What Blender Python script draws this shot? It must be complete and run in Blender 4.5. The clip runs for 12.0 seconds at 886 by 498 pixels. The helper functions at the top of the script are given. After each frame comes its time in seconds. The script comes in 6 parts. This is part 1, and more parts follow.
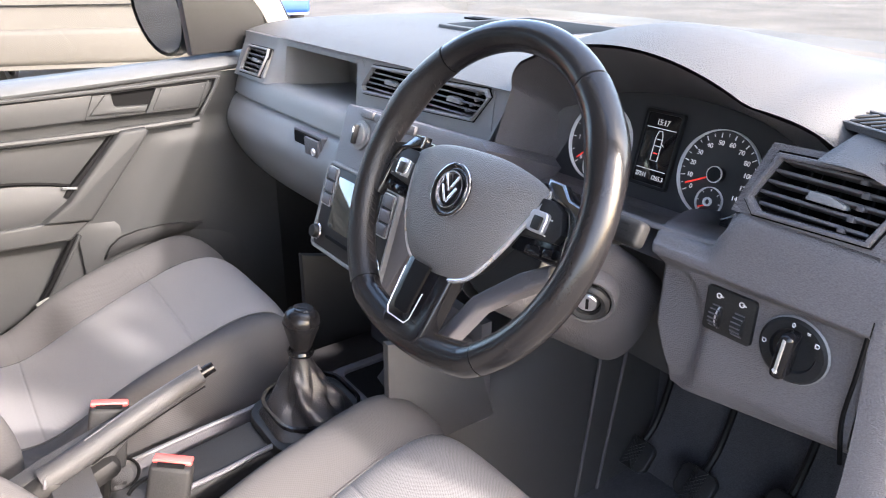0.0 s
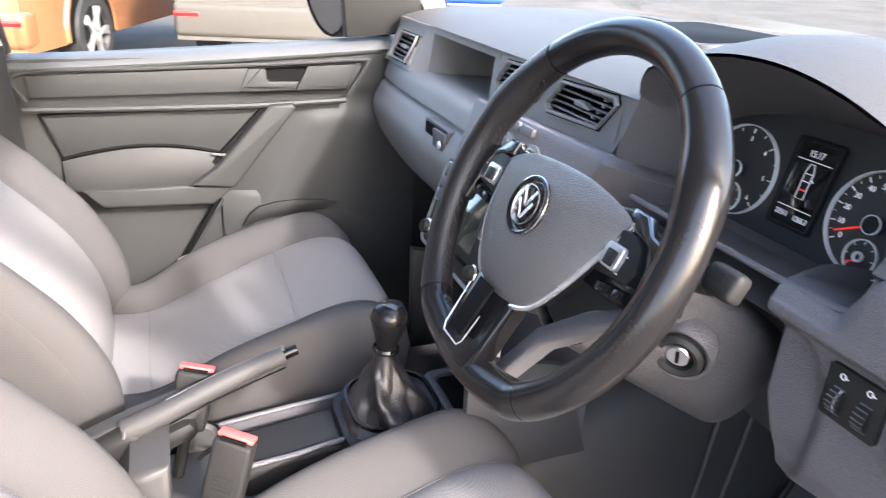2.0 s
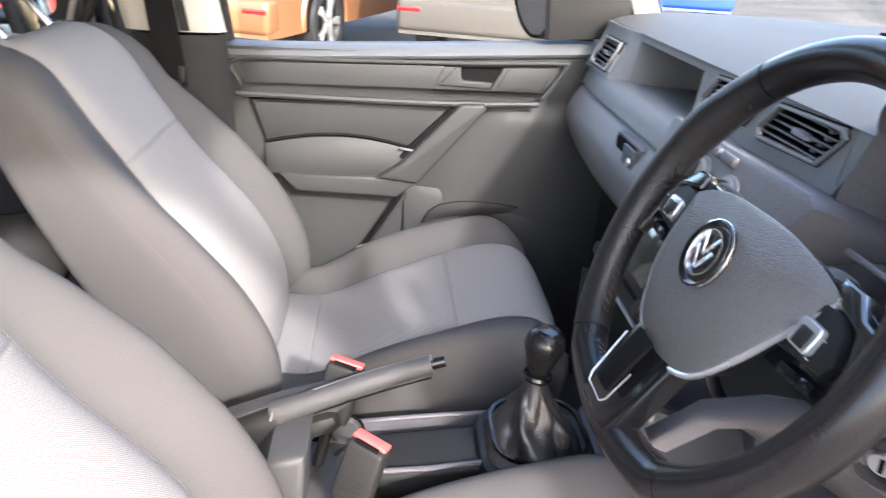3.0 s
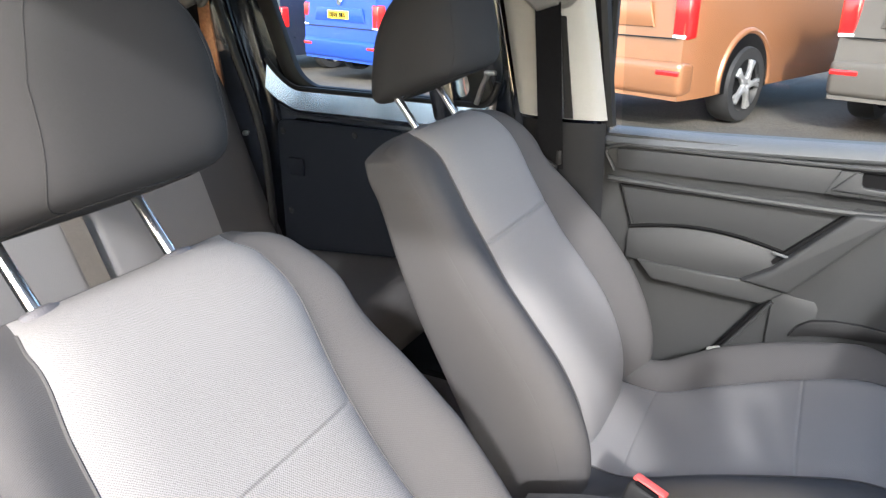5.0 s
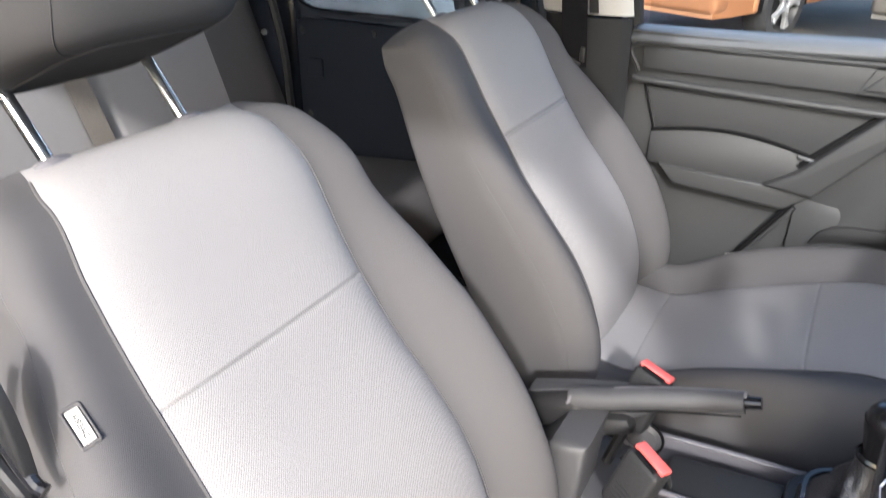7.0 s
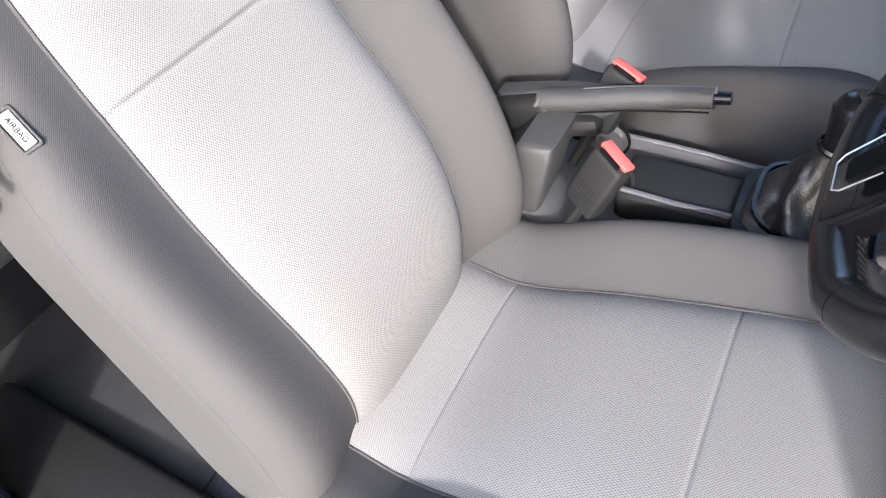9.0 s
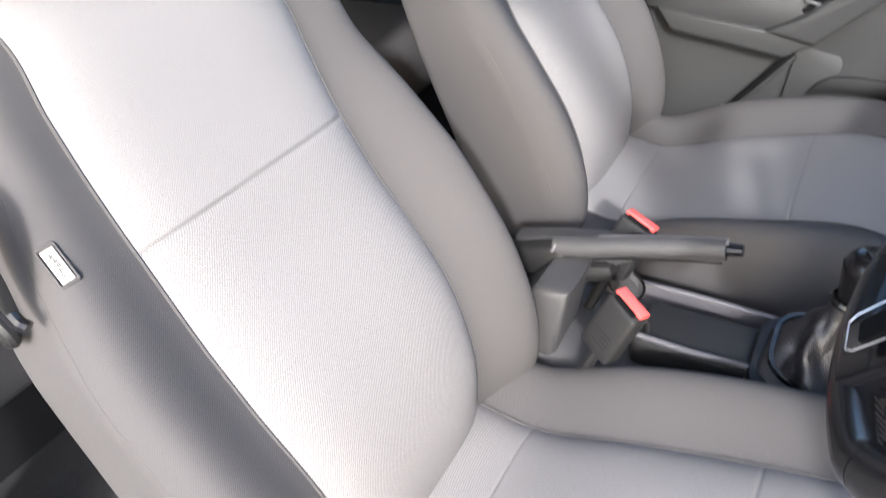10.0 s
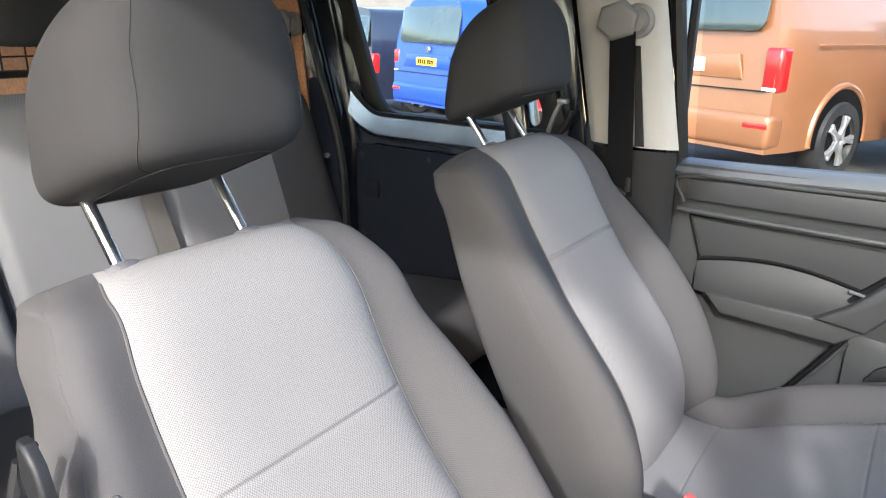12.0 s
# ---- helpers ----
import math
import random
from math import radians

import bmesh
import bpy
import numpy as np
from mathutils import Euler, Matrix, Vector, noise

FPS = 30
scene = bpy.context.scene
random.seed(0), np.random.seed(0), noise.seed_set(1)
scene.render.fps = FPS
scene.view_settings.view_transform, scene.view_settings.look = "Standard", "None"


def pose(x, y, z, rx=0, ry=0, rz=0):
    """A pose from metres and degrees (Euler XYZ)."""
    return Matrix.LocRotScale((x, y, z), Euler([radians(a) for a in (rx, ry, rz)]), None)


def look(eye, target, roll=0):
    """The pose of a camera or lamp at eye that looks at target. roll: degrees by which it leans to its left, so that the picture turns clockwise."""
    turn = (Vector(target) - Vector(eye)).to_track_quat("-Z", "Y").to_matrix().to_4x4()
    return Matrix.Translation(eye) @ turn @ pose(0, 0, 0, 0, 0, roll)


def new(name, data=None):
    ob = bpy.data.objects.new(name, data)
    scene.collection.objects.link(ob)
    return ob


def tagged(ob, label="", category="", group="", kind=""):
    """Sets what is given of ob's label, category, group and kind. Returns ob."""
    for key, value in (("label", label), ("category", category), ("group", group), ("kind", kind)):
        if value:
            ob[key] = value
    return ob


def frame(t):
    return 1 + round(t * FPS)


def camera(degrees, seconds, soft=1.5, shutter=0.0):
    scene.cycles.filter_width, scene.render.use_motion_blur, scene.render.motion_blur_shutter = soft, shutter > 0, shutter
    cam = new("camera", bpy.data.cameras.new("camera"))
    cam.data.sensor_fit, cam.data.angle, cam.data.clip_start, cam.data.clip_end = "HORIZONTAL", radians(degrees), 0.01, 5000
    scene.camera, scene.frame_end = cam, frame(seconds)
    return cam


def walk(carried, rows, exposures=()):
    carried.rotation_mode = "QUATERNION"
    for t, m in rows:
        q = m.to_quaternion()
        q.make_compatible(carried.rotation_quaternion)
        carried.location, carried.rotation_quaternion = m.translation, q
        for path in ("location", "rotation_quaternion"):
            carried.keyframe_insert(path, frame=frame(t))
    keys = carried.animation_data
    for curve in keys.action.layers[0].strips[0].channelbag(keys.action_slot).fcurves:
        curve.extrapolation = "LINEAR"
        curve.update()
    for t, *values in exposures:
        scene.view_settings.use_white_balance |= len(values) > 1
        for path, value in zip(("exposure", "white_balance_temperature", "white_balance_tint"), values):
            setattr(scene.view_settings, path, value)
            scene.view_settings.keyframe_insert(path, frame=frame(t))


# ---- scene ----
cam = camera(63.9, 12.0, soft=1.0, shutter=0.4)
# seconds, eye x y z, yaw, pitch, roll
PATH = [
    (0, 0.8740, 0.1230, 1.4230, 53.78, -23.11, 0.30),
    (0.5, 0.8670, 0.1400, 1.4220, 55.85, -23.30, 0.90),
    (1, 0.8660, 0.1730, 1.4170, 58.80, -23.42, 1.50),
    (1.5, 0.8600, 0.2080, 1.4180, 62.76, -23.55, 2.10),
    (2, 0.8560, 0.2330, 1.4140, 68.16, -23.79, 2.60),
    (2.5, 0.8300, 0.2550, 1.4150, 75.90, -24.08, 2.90),
    (3, 0.8000, 0.2790, 1.4110, 84.73, -24.52, 3.20),
    (3.5, 0.7740, 0.3130, 1.4180, 94.83, -24.65, 3.10),
    (3.7, 0.7690, 0.3240, 1.4220, 98.73, -24.55, 3.20),
    (4.1, 0.7643, 0.3326, 1.4348, 106.10, -24.09, 2.73),
    (4.5, 0.7610, 0.3375, 1.4585, 112.33, -23.16, 1.55),
    (4.9, 0.7605, 0.3407, 1.4827, 116.95, -21.92, 0.32),
    (5.3, 0.7640, 0.3440, 1.4970, 119.49, -20.50, -0.30),
    (5.5, 0.7700, 0.3480, 1.5030, 120.18, -19.76, -0.40),
    (6, 0.7730, 0.3520, 1.4990, 120.99, -19.30, -0.40),
    (6.5, 0.7750, 0.3540, 1.4740, 120.90, -21.75, 0.10),
    (7, 0.7730, 0.3630, 1.4330, 119.77, -27.46, 0.50),
    (7.5, 0.7670, 0.3660, 1.4220, 118.41, -34.20, 0.70),
    (7.7, 0.7660, 0.3670, 1.4220, 117.82, -37.15, 0.50),
    (8.1, 0.7643, 0.3682, 1.4181, 117.05, -42.93, 0.42),
    (8.5, 0.7620, 0.3695, 1.4095, 116.88, -47.54, 0.50),
    (8.9, 0.7599, 0.3706, 1.4009, 117.01, -49.68, 0.63),
    (9.3, 0.7590, 0.3710, 1.3970, 117.12, -48.02, 0.70),
    (9.5, 0.7590, 0.3710, 1.3970, 117.12, -46.02, 0.70),
    (10, 0.7640, 0.3700, 1.4140, 118.93, -38.80, 1.10),
    (10.5, 0.7740, 0.3700, 1.4320, 120.74, -31.36, 1.20),
    (11, 0.7850, 0.3790, 1.4350, 122.55, -24.27, 0.80),
    (11.5, 0.7860, 0.3870, 1.4380, 123.79, -19.93, 0.90),
    (12, 0.7890, 0.3850, 1.4390, 124.28, -17.78, 1.20),
]
walk(cam, [(t, pose(x, y, z, 90 + pitch, 0, yaw) @ pose(0, 0, 0, 0, 0, roll)) for t, x, y, z, yaw, pitch, roll in PATH],
     exposures=[(0.0, 3.20, 6700, 14), (1.5, 3.19, 6650, 13), (2.5, 3.03, 6450, 12), (3.5, 2.70, 6300, 11), (5.5, 2.22, 6050, 7), (7.5, 2.31, 6150, 9), (9.5, 2.38, 6150, 9), (10.5, 2.34, 6150, 9), (12.0, 2.17, 6050, 7)])

# ---- light ----
SUN_DIR = Vector((0.78, 0.32, 0.52)).normalized()
world = bpy.data.worlds.new("world")
scene.world = world
world.use_nodes = True
wn = world.node_tree.nodes
sky = wn.new("ShaderNodeTexSky")
sky.sky_type, sky.sun_disc = "NISHITA", False
sky.sun_elevation = math.asin(SUN_DIR.z)
sky.sun_rotation = math.atan2(SUN_DIR.x, SUN_DIR.y)
sky.air_density, sky.dust_density = 1.0, 3.0
world.node_tree.links.new(sky.outputs[0], wn["Background"].inputs[0])
wn["Background"].inputs[1].default_value = 0.235
sun = new("sun", bpy.data.lights.new("sun", "SUN"))
sun.data.energy, sun.data.angle, sun.data.color = 1.75, radians(2.5), (1.0, 0.95, 0.91)
sun.matrix_world = look((SUN_DIR * 30)[:], (0, 0, 0))


# ---- materials ----
def material(name, color, rough=0.5, metal=0.0, grain=0.0, grain_size=600.0, stain=0.12, stain_size=6.0, bump=0.0,
             coat=0.0, spec=0.5, color2=None, sheen=0.0, cell=0.0):
    m = bpy.data.materials.new(name)
    m.use_nodes = True
    nt = m.node_tree
    b = nt.nodes["Principled BSDF"]
    b.inputs["Roughness"].default_value, b.inputs["Metallic"].default_value = rough, metal
    b.inputs["Coat Weight"].default_value, b.inputs["Specular IOR Level"].default_value = coat, spec
    b.inputs["Coat Roughness"].default_value = 0.06
    b.inputs["Sheen Weight"].default_value = sheen
    tc = nt.nodes.new("ShaderNodeTexCoord")
    n1 = nt.nodes.new("ShaderNodeTexNoise")
    n1.inputs["Scale"].default_value, n1.inputs["Detail"].default_value = stain_size, 5
    n2 = nt.nodes.new("ShaderNodeTexNoise")
    n2.inputs["Scale"].default_value, n2.inputs["Detail"].default_value = grain_size, 2
    for n in (n1, n2):
        nt.links.new(tc.outputs["Object"], n.inputs["Vector"])
    mix = nt.nodes.new("ShaderNodeMix")
    mix.data_type = "RGBA"
    c2 = color2 or [min(1, c * (1 + 2.2 * stain)) for c in color]
    mix.inputs[6].default_value = (*[c * (1 - stain) for c in color], 1)
    mix.inputs[7].default_value = (*c2, 1)
    nt.links.new(n1.outputs[0], mix.inputs[0])
    last = mix.outputs[2]
    if grain:
        g = nt.nodes.new("ShaderNodeMix")
        g.data_type, g.blend_type = "RGBA", "MULTIPLY"
        ramp = nt.nodes.new("ShaderNodeMapRange")
        ramp.inputs[1].default_value, ramp.inputs[2].default_value = 0.3, 0.7
        ramp.inputs[3].default_value, ramp.inputs[4].default_value = 1 - grain, 1 + grain
        nt.links.new(n2.outputs[0], ramp.inputs[0])
        comb = nt.nodes.new("ShaderNodeCombineColor")
        for k in range(3):
            nt.links.new(ramp.outputs[0], comb.inputs[k])
        g.inputs[0].default_value = 1
        nt.links.new(last, g.inputs[6])
        nt.links.new(comb.outputs[0], g.inputs[7])
        last = g.outputs[2]
    nt.links.new(last, b.inputs["Base Color"])
    rr = nt.nodes.new("ShaderNodeMapRange")
    rr.inputs[3].default_value, rr.inputs[4].default_value = max(0, rough - 0.07), min(1, rough + 0.09)
    nt.links.new(n1.outputs[0], rr.inputs[0])
    nt.links.new(rr.outputs[0], b.inputs["Roughness"])
    if bump:
        bp = nt.nodes.new("ShaderNodeBump")
        bp.inputs["Strength"].default_value, bp.inputs["Distance"].default_value = bump, 0.0009 if cell else 0.0006
        height = n2.outputs[0]
        if cell:
            vo = nt.nodes.new("ShaderNodeTexVoronoi")
            vo.inputs["Scale"].default_value = cell
            nt.links.new(tc.outputs["Object"], vo.inputs["Vector"])
            height = vo.outputs["Distance"]
        nt.links.new(height, bp.inputs["Height"])
        nt.links.new(bp.outputs[0], b.inputs["Normal"])
    return m


def fabric(name, dark, light, size=0.0016, rough=0.9, show=0.75):
    """A woven cloth: small light squares in a darker ground, from two crossed waves in the cloth's own coordinates."""
    m = material(name, light, rough, stain=0.05, stain_size=9, spec=0.2)
    nt = m.node_tree
    b = nt.nodes["Principled BSDF"]
    uv = nt.nodes.new("ShaderNodeUVMap")
    sep = nt.nodes.new("ShaderNodeSeparateXYZ")
    nt.links.new(uv.outputs[0], sep.inputs[0])
    waves = []
    for k in range(2):
        wander = nt.nodes.new("ShaderNodeTexNoise")
        wander.inputs["Scale"].default_value, wander.inputs["Detail"].default_value = 260.0 + 90 * k, 2
        nt.links.new(uv.outputs[0], wander.inputs["Vector"])
        shift = nt.nodes.new("ShaderNodeMath")
        shift.operation, shift.inputs[1].default_value = "MULTIPLY_ADD", size * 0.65
        nt.links.new(wander.outputs[0], shift.inputs[0])
        nt.links.new(sep.outputs[k], shift.inputs[2])
        mul = nt.nodes.new("ShaderNodeMath")
        mul.operation, mul.inputs[1].default_value = "MULTIPLY", 2 * math.pi / size
        nt.links.new(shift.outputs[0], mul.inputs[0])
        sn = nt.nodes.new("ShaderNodeMath")
        sn.operation = "SINE"
        nt.links.new(mul.outputs[0], sn.inputs[0])
        waves.append(sn)
    add = nt.nodes.new("ShaderNodeMath")
    add.operation = "MULTIPLY"
    nt.links.new(waves[0].outputs[0], add.inputs[0])
    nt.links.new(waves[1].outputs[0], add.inputs[1])
    mr = nt.nodes.new("ShaderNodeMapRange")
    mr.inputs[1].default_value, mr.inputs[2].default_value = -0.9, 0.55
    nt.links.new(add.outputs[0], mr.inputs[0])
    mix = nt.nodes.new("ShaderNodeMix")
    mix.data_type = "RGBA"
    mix.inputs[6].default_value, mix.inputs[7].default_value = (*dark, 1), (*light, 1)
    nt.links.new(mr.outputs[0], mix.inputs[0])
    old = b.inputs["Base Color"].links[0].from_socket
    blend = nt.nodes.new("ShaderNodeMix")
    blend.data_type, blend.blend_type = "RGBA", "MIX"
    blend.inputs[0].default_value = show
    nt.links.new(old, blend.inputs[6])
    nt.links.new(mix.outputs[2], blend.inputs[7])
    nt.links.new(blend.outputs[2], b.inputs["Base Color"])
    bp = nt.nodes.new("ShaderNodeBump")
    bp.inputs["Strength"].default_value, bp.inputs["Distance"].default_value = 0.25, 0.0004
    nt.links.new(mr.outputs[0], bp.inputs["Height"])
    nt.links.new(bp.outputs[0], b.inputs["Normal"])
    return m


def glass(name, color=(1, 1, 1), rough=0.0):
    m = bpy.data.materials.new(name)
    m.use_nodes = True
    nt = m.node_tree
    out = nt.nodes["Material Output"]
    tr, gl, mx = nt.nodes.new("ShaderNodeBsdfTransparent"), nt.nodes.new("ShaderNodeBsdfGlossy"), nt.nodes.new("ShaderNodeMixShader")
    fr = nt.nodes.new("ShaderNodeFresnel")
    fr.inputs[0].default_value = 1.45
    tr.inputs[0].default_value = (*color, 1)
    gl.inputs["Roughness"].default_value = rough
    nt.links.new(fr.outputs[0], mx.inputs[0])
    nt.links.new(tr.outputs[0], mx.inputs[1])
    nt.links.new(gl.outputs[0], mx.inputs[2])
    nt.links.new(mx.outputs[0], out.inputs[0])
    return m


def glow(name, color, power):
    m = bpy.data.materials.new(name)
    m.use_nodes = True
    b = m.node_tree.nodes["Principled BSDF"]
    b.inputs["Base Color"].default_value = (*color, 1)
    b.inputs["Emission Color"].default_value, b.inputs["Emission Strength"].default_value = (*color, 1), power
    return m


M_DASH = material("dash_plastic", (0.140, 0.141, 0.146), 0.5, grain=0.07, grain_size=1100, bump=0.55, stain=0.08, cell=620)
M_DASHTOP = material("dash_top_plastic", (0.043, 0.043, 0.044), 0.6, spec=0.25, grain=0.07, grain_size=1100, bump=0.5, stain=0.1, cell=620)
M_LOWER = material("lower_dash_plastic", (0.082, 0.078, 0.085), 0.46, grain=0.16, grain_size=600, bump=0.6, stain=0.1, cell=640)
M_SHROUD = material("scuffed_column_plastic", (0.037, 0.0350, 0.0375), 0.45, grain=0.12, grain_size=1000, bump=0.7, stain=0.25, stain_size=16, cell=560)
M_DOOR = material("door_plastic", (0.0250, 0.0257, 0.0268), 0.5, spec=0.20, grain=0.15, grain_size=900, bump=0.4, stain=0.08)
M_DOORDARK = material("door_insert_plastic", (0.020, 0.0207, 0.022), 0.55, spec=0.28, grain=0.18, grain_size=900, bump=0.4, stain=0.08)
M_CONSOLE = material("tunnel_plastic", (0.058, 0.056, 0.063), 0.50, grain=0.08, grain_size=1000, bump=0.35, stain=0.15, cell=560)
M_GRIP = material("grained_grip", (0.030, 0.030, 0.032), 0.52, grain=0.05, grain_size=900, bump=0.45, stain=0.12, cell=800, spec=0.4)
M_LEDGE = material("door_ledge_plastic", (0.060, 0.063, 0.067), 0.55, spec=0.25, grain=0.06, grain_size=1000, bump=0.4, stain=0.1, cell=620)
M_BLACK = material("black_plastic", (0.011, 0.011, 0.0115), 0.45, spec=0.22, grain=0.2, bump=0.2)
M_DARK = material("dark_recess", (0.0040, 0.0040, 0.0044), 0.7, spec=0.05)
M_GLOSS = material("piano_black", (0.005, 0.005, 0.006), 0.12, spec=0.3, stain=0.3)
M_LEATHER = material("worn_leather", (0.0075, 0.0072, 0.0080), 0.21, spec=0.30, grain=0.05, grain_size=700, bump=0.22, coat=0.0, stain=0.3, stain_size=14)
M_PERFORATED = material("perforated_leather", (0.0080, 0.0077, 0.0085), 0.32, spec=0.28, grain=0.05, bump=0.35, stain=0.3, stain_size=14, cell=620)
M_AIRBAG = material("airbag_leather", (0.066, 0.0645, 0.067), 0.36, grain=0.10, grain_size=900, bump=0.7, stain=0.06, cell=760)
M_SILVER = material("silver_trim_paint", (0.50, 0.50, 0.52), 0.27, metal=0.75, stain=0.05)
M_SPOKE = material("dark_polished_trim", (0.17, 0.175, 0.185), 0.15, metal=1.0, stain=0.1, stain_size=20)
# dark paint in pale metal: the bright sky reflection is in the colour
M_SILL = material("dark_paint_pale_sheen", (0.50, 0.53, 0.57), 0.22, metal=1.0, stain=0.10, stain_size=9)
M_SATIN = material("satin_silver", (0.55, 0.55, 0.56), 0.28, metal=1.0, stain=0.05)
M_CHROME = material("chrome", (0.86, 0.86, 0.88), 0.16, metal=1.0, stain=0.03)
M_MIRROR = material("mirror_glass", (0.34, 0.34, 0.35), 0.03, metal=1.0, stain=0.03)
M_STEEL = material("brushed_steel", (0.42, 0.41, 0.40), 0.35, metal=1.0, grain=0.2, stain=0.15)
M_PANEL = fabric("seat_centre_cloth", (0.050, 0.0485, 0.050), (0.178, 0.1725, 0.1735), 0.0029, show=0.68)
M_BOLSTER = fabric("seat_bolster_cloth", (0.035, 0.0335, 0.0344), (0.054, 0.0522, 0.0535), 0.0022, show=0.6)
M_HEAD = material("headrest_cloth", (0.025, 0.0242, 0.0248), 0.9, grain=0.10, grain_size=1500, bump=0.25, stain=0.06, stain_size=9, spec=0.2)
M_GAITER = material("gaiter_leather", (0.013, 0.0125, 0.014), 0.38, grain=0.1, grain_size=700, bump=0.5, stain=0.25, stain_size=20, cell=500)
M_STITCH = material("stitching", (0.028, 0.026, 0.026), 0.8, spec=0.1)
M_RED = material("red_button", (0.52, 0.070, 0.062), 0.4, stain=0.06)
M_BUCKLE = material("buckle_plastic", (0.010, 0.010, 0.0105), 0.6, grain=0.25, bump=0.4, spec=0.25)
M_WEB = material("belt_webbing", (0.0045, 0.0045, 0.0052), 0.9, grain=0.2, grain_size=700, bump=0.3, spec=0.08)
M_SEAL = material("black_rubber_seal", (0.006, 0.006, 0.0065), 0.55, stain=0.2, spec=0.25)
M_WEBBROWN = material("brown_grey_webbing", (0.085, 0.074, 0.064), 0.8, grain=0.3, grain_size=700, bump=0.5)
M_CARPET = material("carpet", (0.052, 0.050, 0.056), 0.95, grain=0.4, grain_size=500, bump=1.0, stain=0.25, stain_size=12)
M_RUBBER = material("rubber", (0.020, 0.020, 0.021), 0.45, spec=0.25, grain=0.3, stain=0.3, stain_size=25)
M_PAINT = material("dark_blue_black_paint", (0.006, 0.008, 0.013), 0.16, coat=0.7, stain=0.2)
M_HARDBOARD = material("dark_trim_board", (0.0045, 0.006, 0.010), 0.7, grain=0.1, stain=0.15, spec=0.15)
M_TRIMLIGHT = material("pale_pillar_trim", (0.25, 0.243, 0.232), 0.6, grain=0.08, bump=0.25, stain=0.06)
M_TRIMANCHOR = material("anchor_plastic", (0.115, 0.112, 0.108), 0.45, grain=0.06, bump=0.25, stain=0.08)
M_TRIMGREY = material("grey_pillar_trim", (0.0125, 0.0128, 0.0138), 0.55, spec=0.12, grain=0.07, bump=0.3, cell=620)
M_PLY = material("brown_ply_lining", (0.30, 0.135, 0.06), 0.55, grain=0.2, grain_size=120, stain=0.2, stain_size=10)
M_PLYPALE = material("pale_ply_lining", (0.42, 0.29, 0.20), 0.6, grain=0.15, grain_size=120, stain=0.2, stain_size=8)
M_WHITE = glow("white_marking", (0.60, 0.60, 0.63), 0.06)
M_PRINT = material("white_print", (0.62, 0.62, 0.62), 0.6)
M_NEEDLE = glow("red_needle", (0.75, 0.04, 0.025), 0.08)
M_SCREEN = material("instrument_face", (0.028, 0.028, 0.031), 0.40, stain=0.1)
M_LCD = material("display_glass", (0.008, 0.008, 0.010), 0.12, coat=0.4)
M_TOUCH = material("touch_screen_glass", (0.020, 0.024, 0.022), 0.05, coat=1.0)
M_HEADLINING = material("headlining_cloth", (0.50, 0.49, 0.46), 0.9, grain=0.1, bump=0.3)
M_GLASS = glass("window_glass", (0.93, 0.96, 0.95))
M_TINT = glass("tinted_door_glass", (0.74, 0.77, 0.77))
M_ASPHALT = material("damp_asphalt", (0.052, 0.046, 0.038), 0.80, spec=0.06, grain=0.5, grain_size=60, bump=0.8, stain=0.55, stain_size=0.7, color2=(0.135, 0.122, 0.104))
M_ORANGE = material("copper_orange_paint", (0.27, 0.120, 0.055), 0.33, metal=0.35, coat=0.8, stain=0.05, stain_size=2)
M_BLUE = material("bright_blue_paint", (0.012, 0.050, 0.31), 0.35, metal=0.2, coat=0.5, stain=0.05, stain_size=2)
M_BEIGE = material("beige_silver_paint", (0.080, 0.073, 0.064), 0.55, metal=0.0, coat=0.0, spec=0.3, stain=0.05, stain_size=2)
M_NAVY = material("dark_van_paint", (0.012, 0.016, 0.030), 0.3, metal=0.2, coat=0.8)
M_REDPAINT = material("red_car_paint", (0.42, 0.02, 0.02), 0.3, coat=0.8)
M_LAMP = material("tail_lamp_red", (0.52, 0.012, 0.012), 0.12, coat=0.8, stain=0.2, stain_size=20)
M_YELLOW = material("yellow_plate", (0.75, 0.52, 0.03), 0.5)
M_PLATE = material("pale_plate_panel", (0.30, 0.26, 0.20), 0.5)
M_ALLOY = material("alloy_wheel", (0.62, 0.62, 0.63), 0.3, metal=0.8, stain=0.1)
M_VANGLASS = material("dark_vehicle_glass", (0.03, 0.045, 0.045), 0.05, coat=1.0)
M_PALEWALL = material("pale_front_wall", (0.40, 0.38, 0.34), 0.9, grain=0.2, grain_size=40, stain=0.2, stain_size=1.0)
# darker than the front wall's render, to hold down the sun on it
M_BRICK = material("darkened_wall_render", (0.11, 0.105, 0.10), 0.9, grain=0.2, grain_size=40, stain=0.2, stain_size=1.0)


# ---- mesh tools ----
def place(bm, m):
    bmesh.ops.transform(bm, matrix=m, verts=bm.verts)
    return bm


def joined(*bms):
    out = bms[0]
    for b in bms[1:]:
        me = bpy.data.meshes.new("tmp")
        b.to_mesh(me)
        out.from_mesh(me)
        bpy.data.meshes.remove(me)
        b.free()
    return out


def box(sx, sy, sz, at=(0, 0, 0), bevel=0.0, seg=2, rot=(0, 0, 0)):
    bm = bmesh.new()
    bmesh.ops.create_cube(bm, size=1.0, matrix=Matrix.Diagonal((sx, sy, sz, 1)))
    if bevel:
        bmesh.ops.bevel(bm, geom=bm.edges[:], offset=min(bevel, 0.49 * min(sx, sy, sz)), segments=seg, profile=0.5, affect="EDGES")
    return place(bm, pose(*at, *rot))


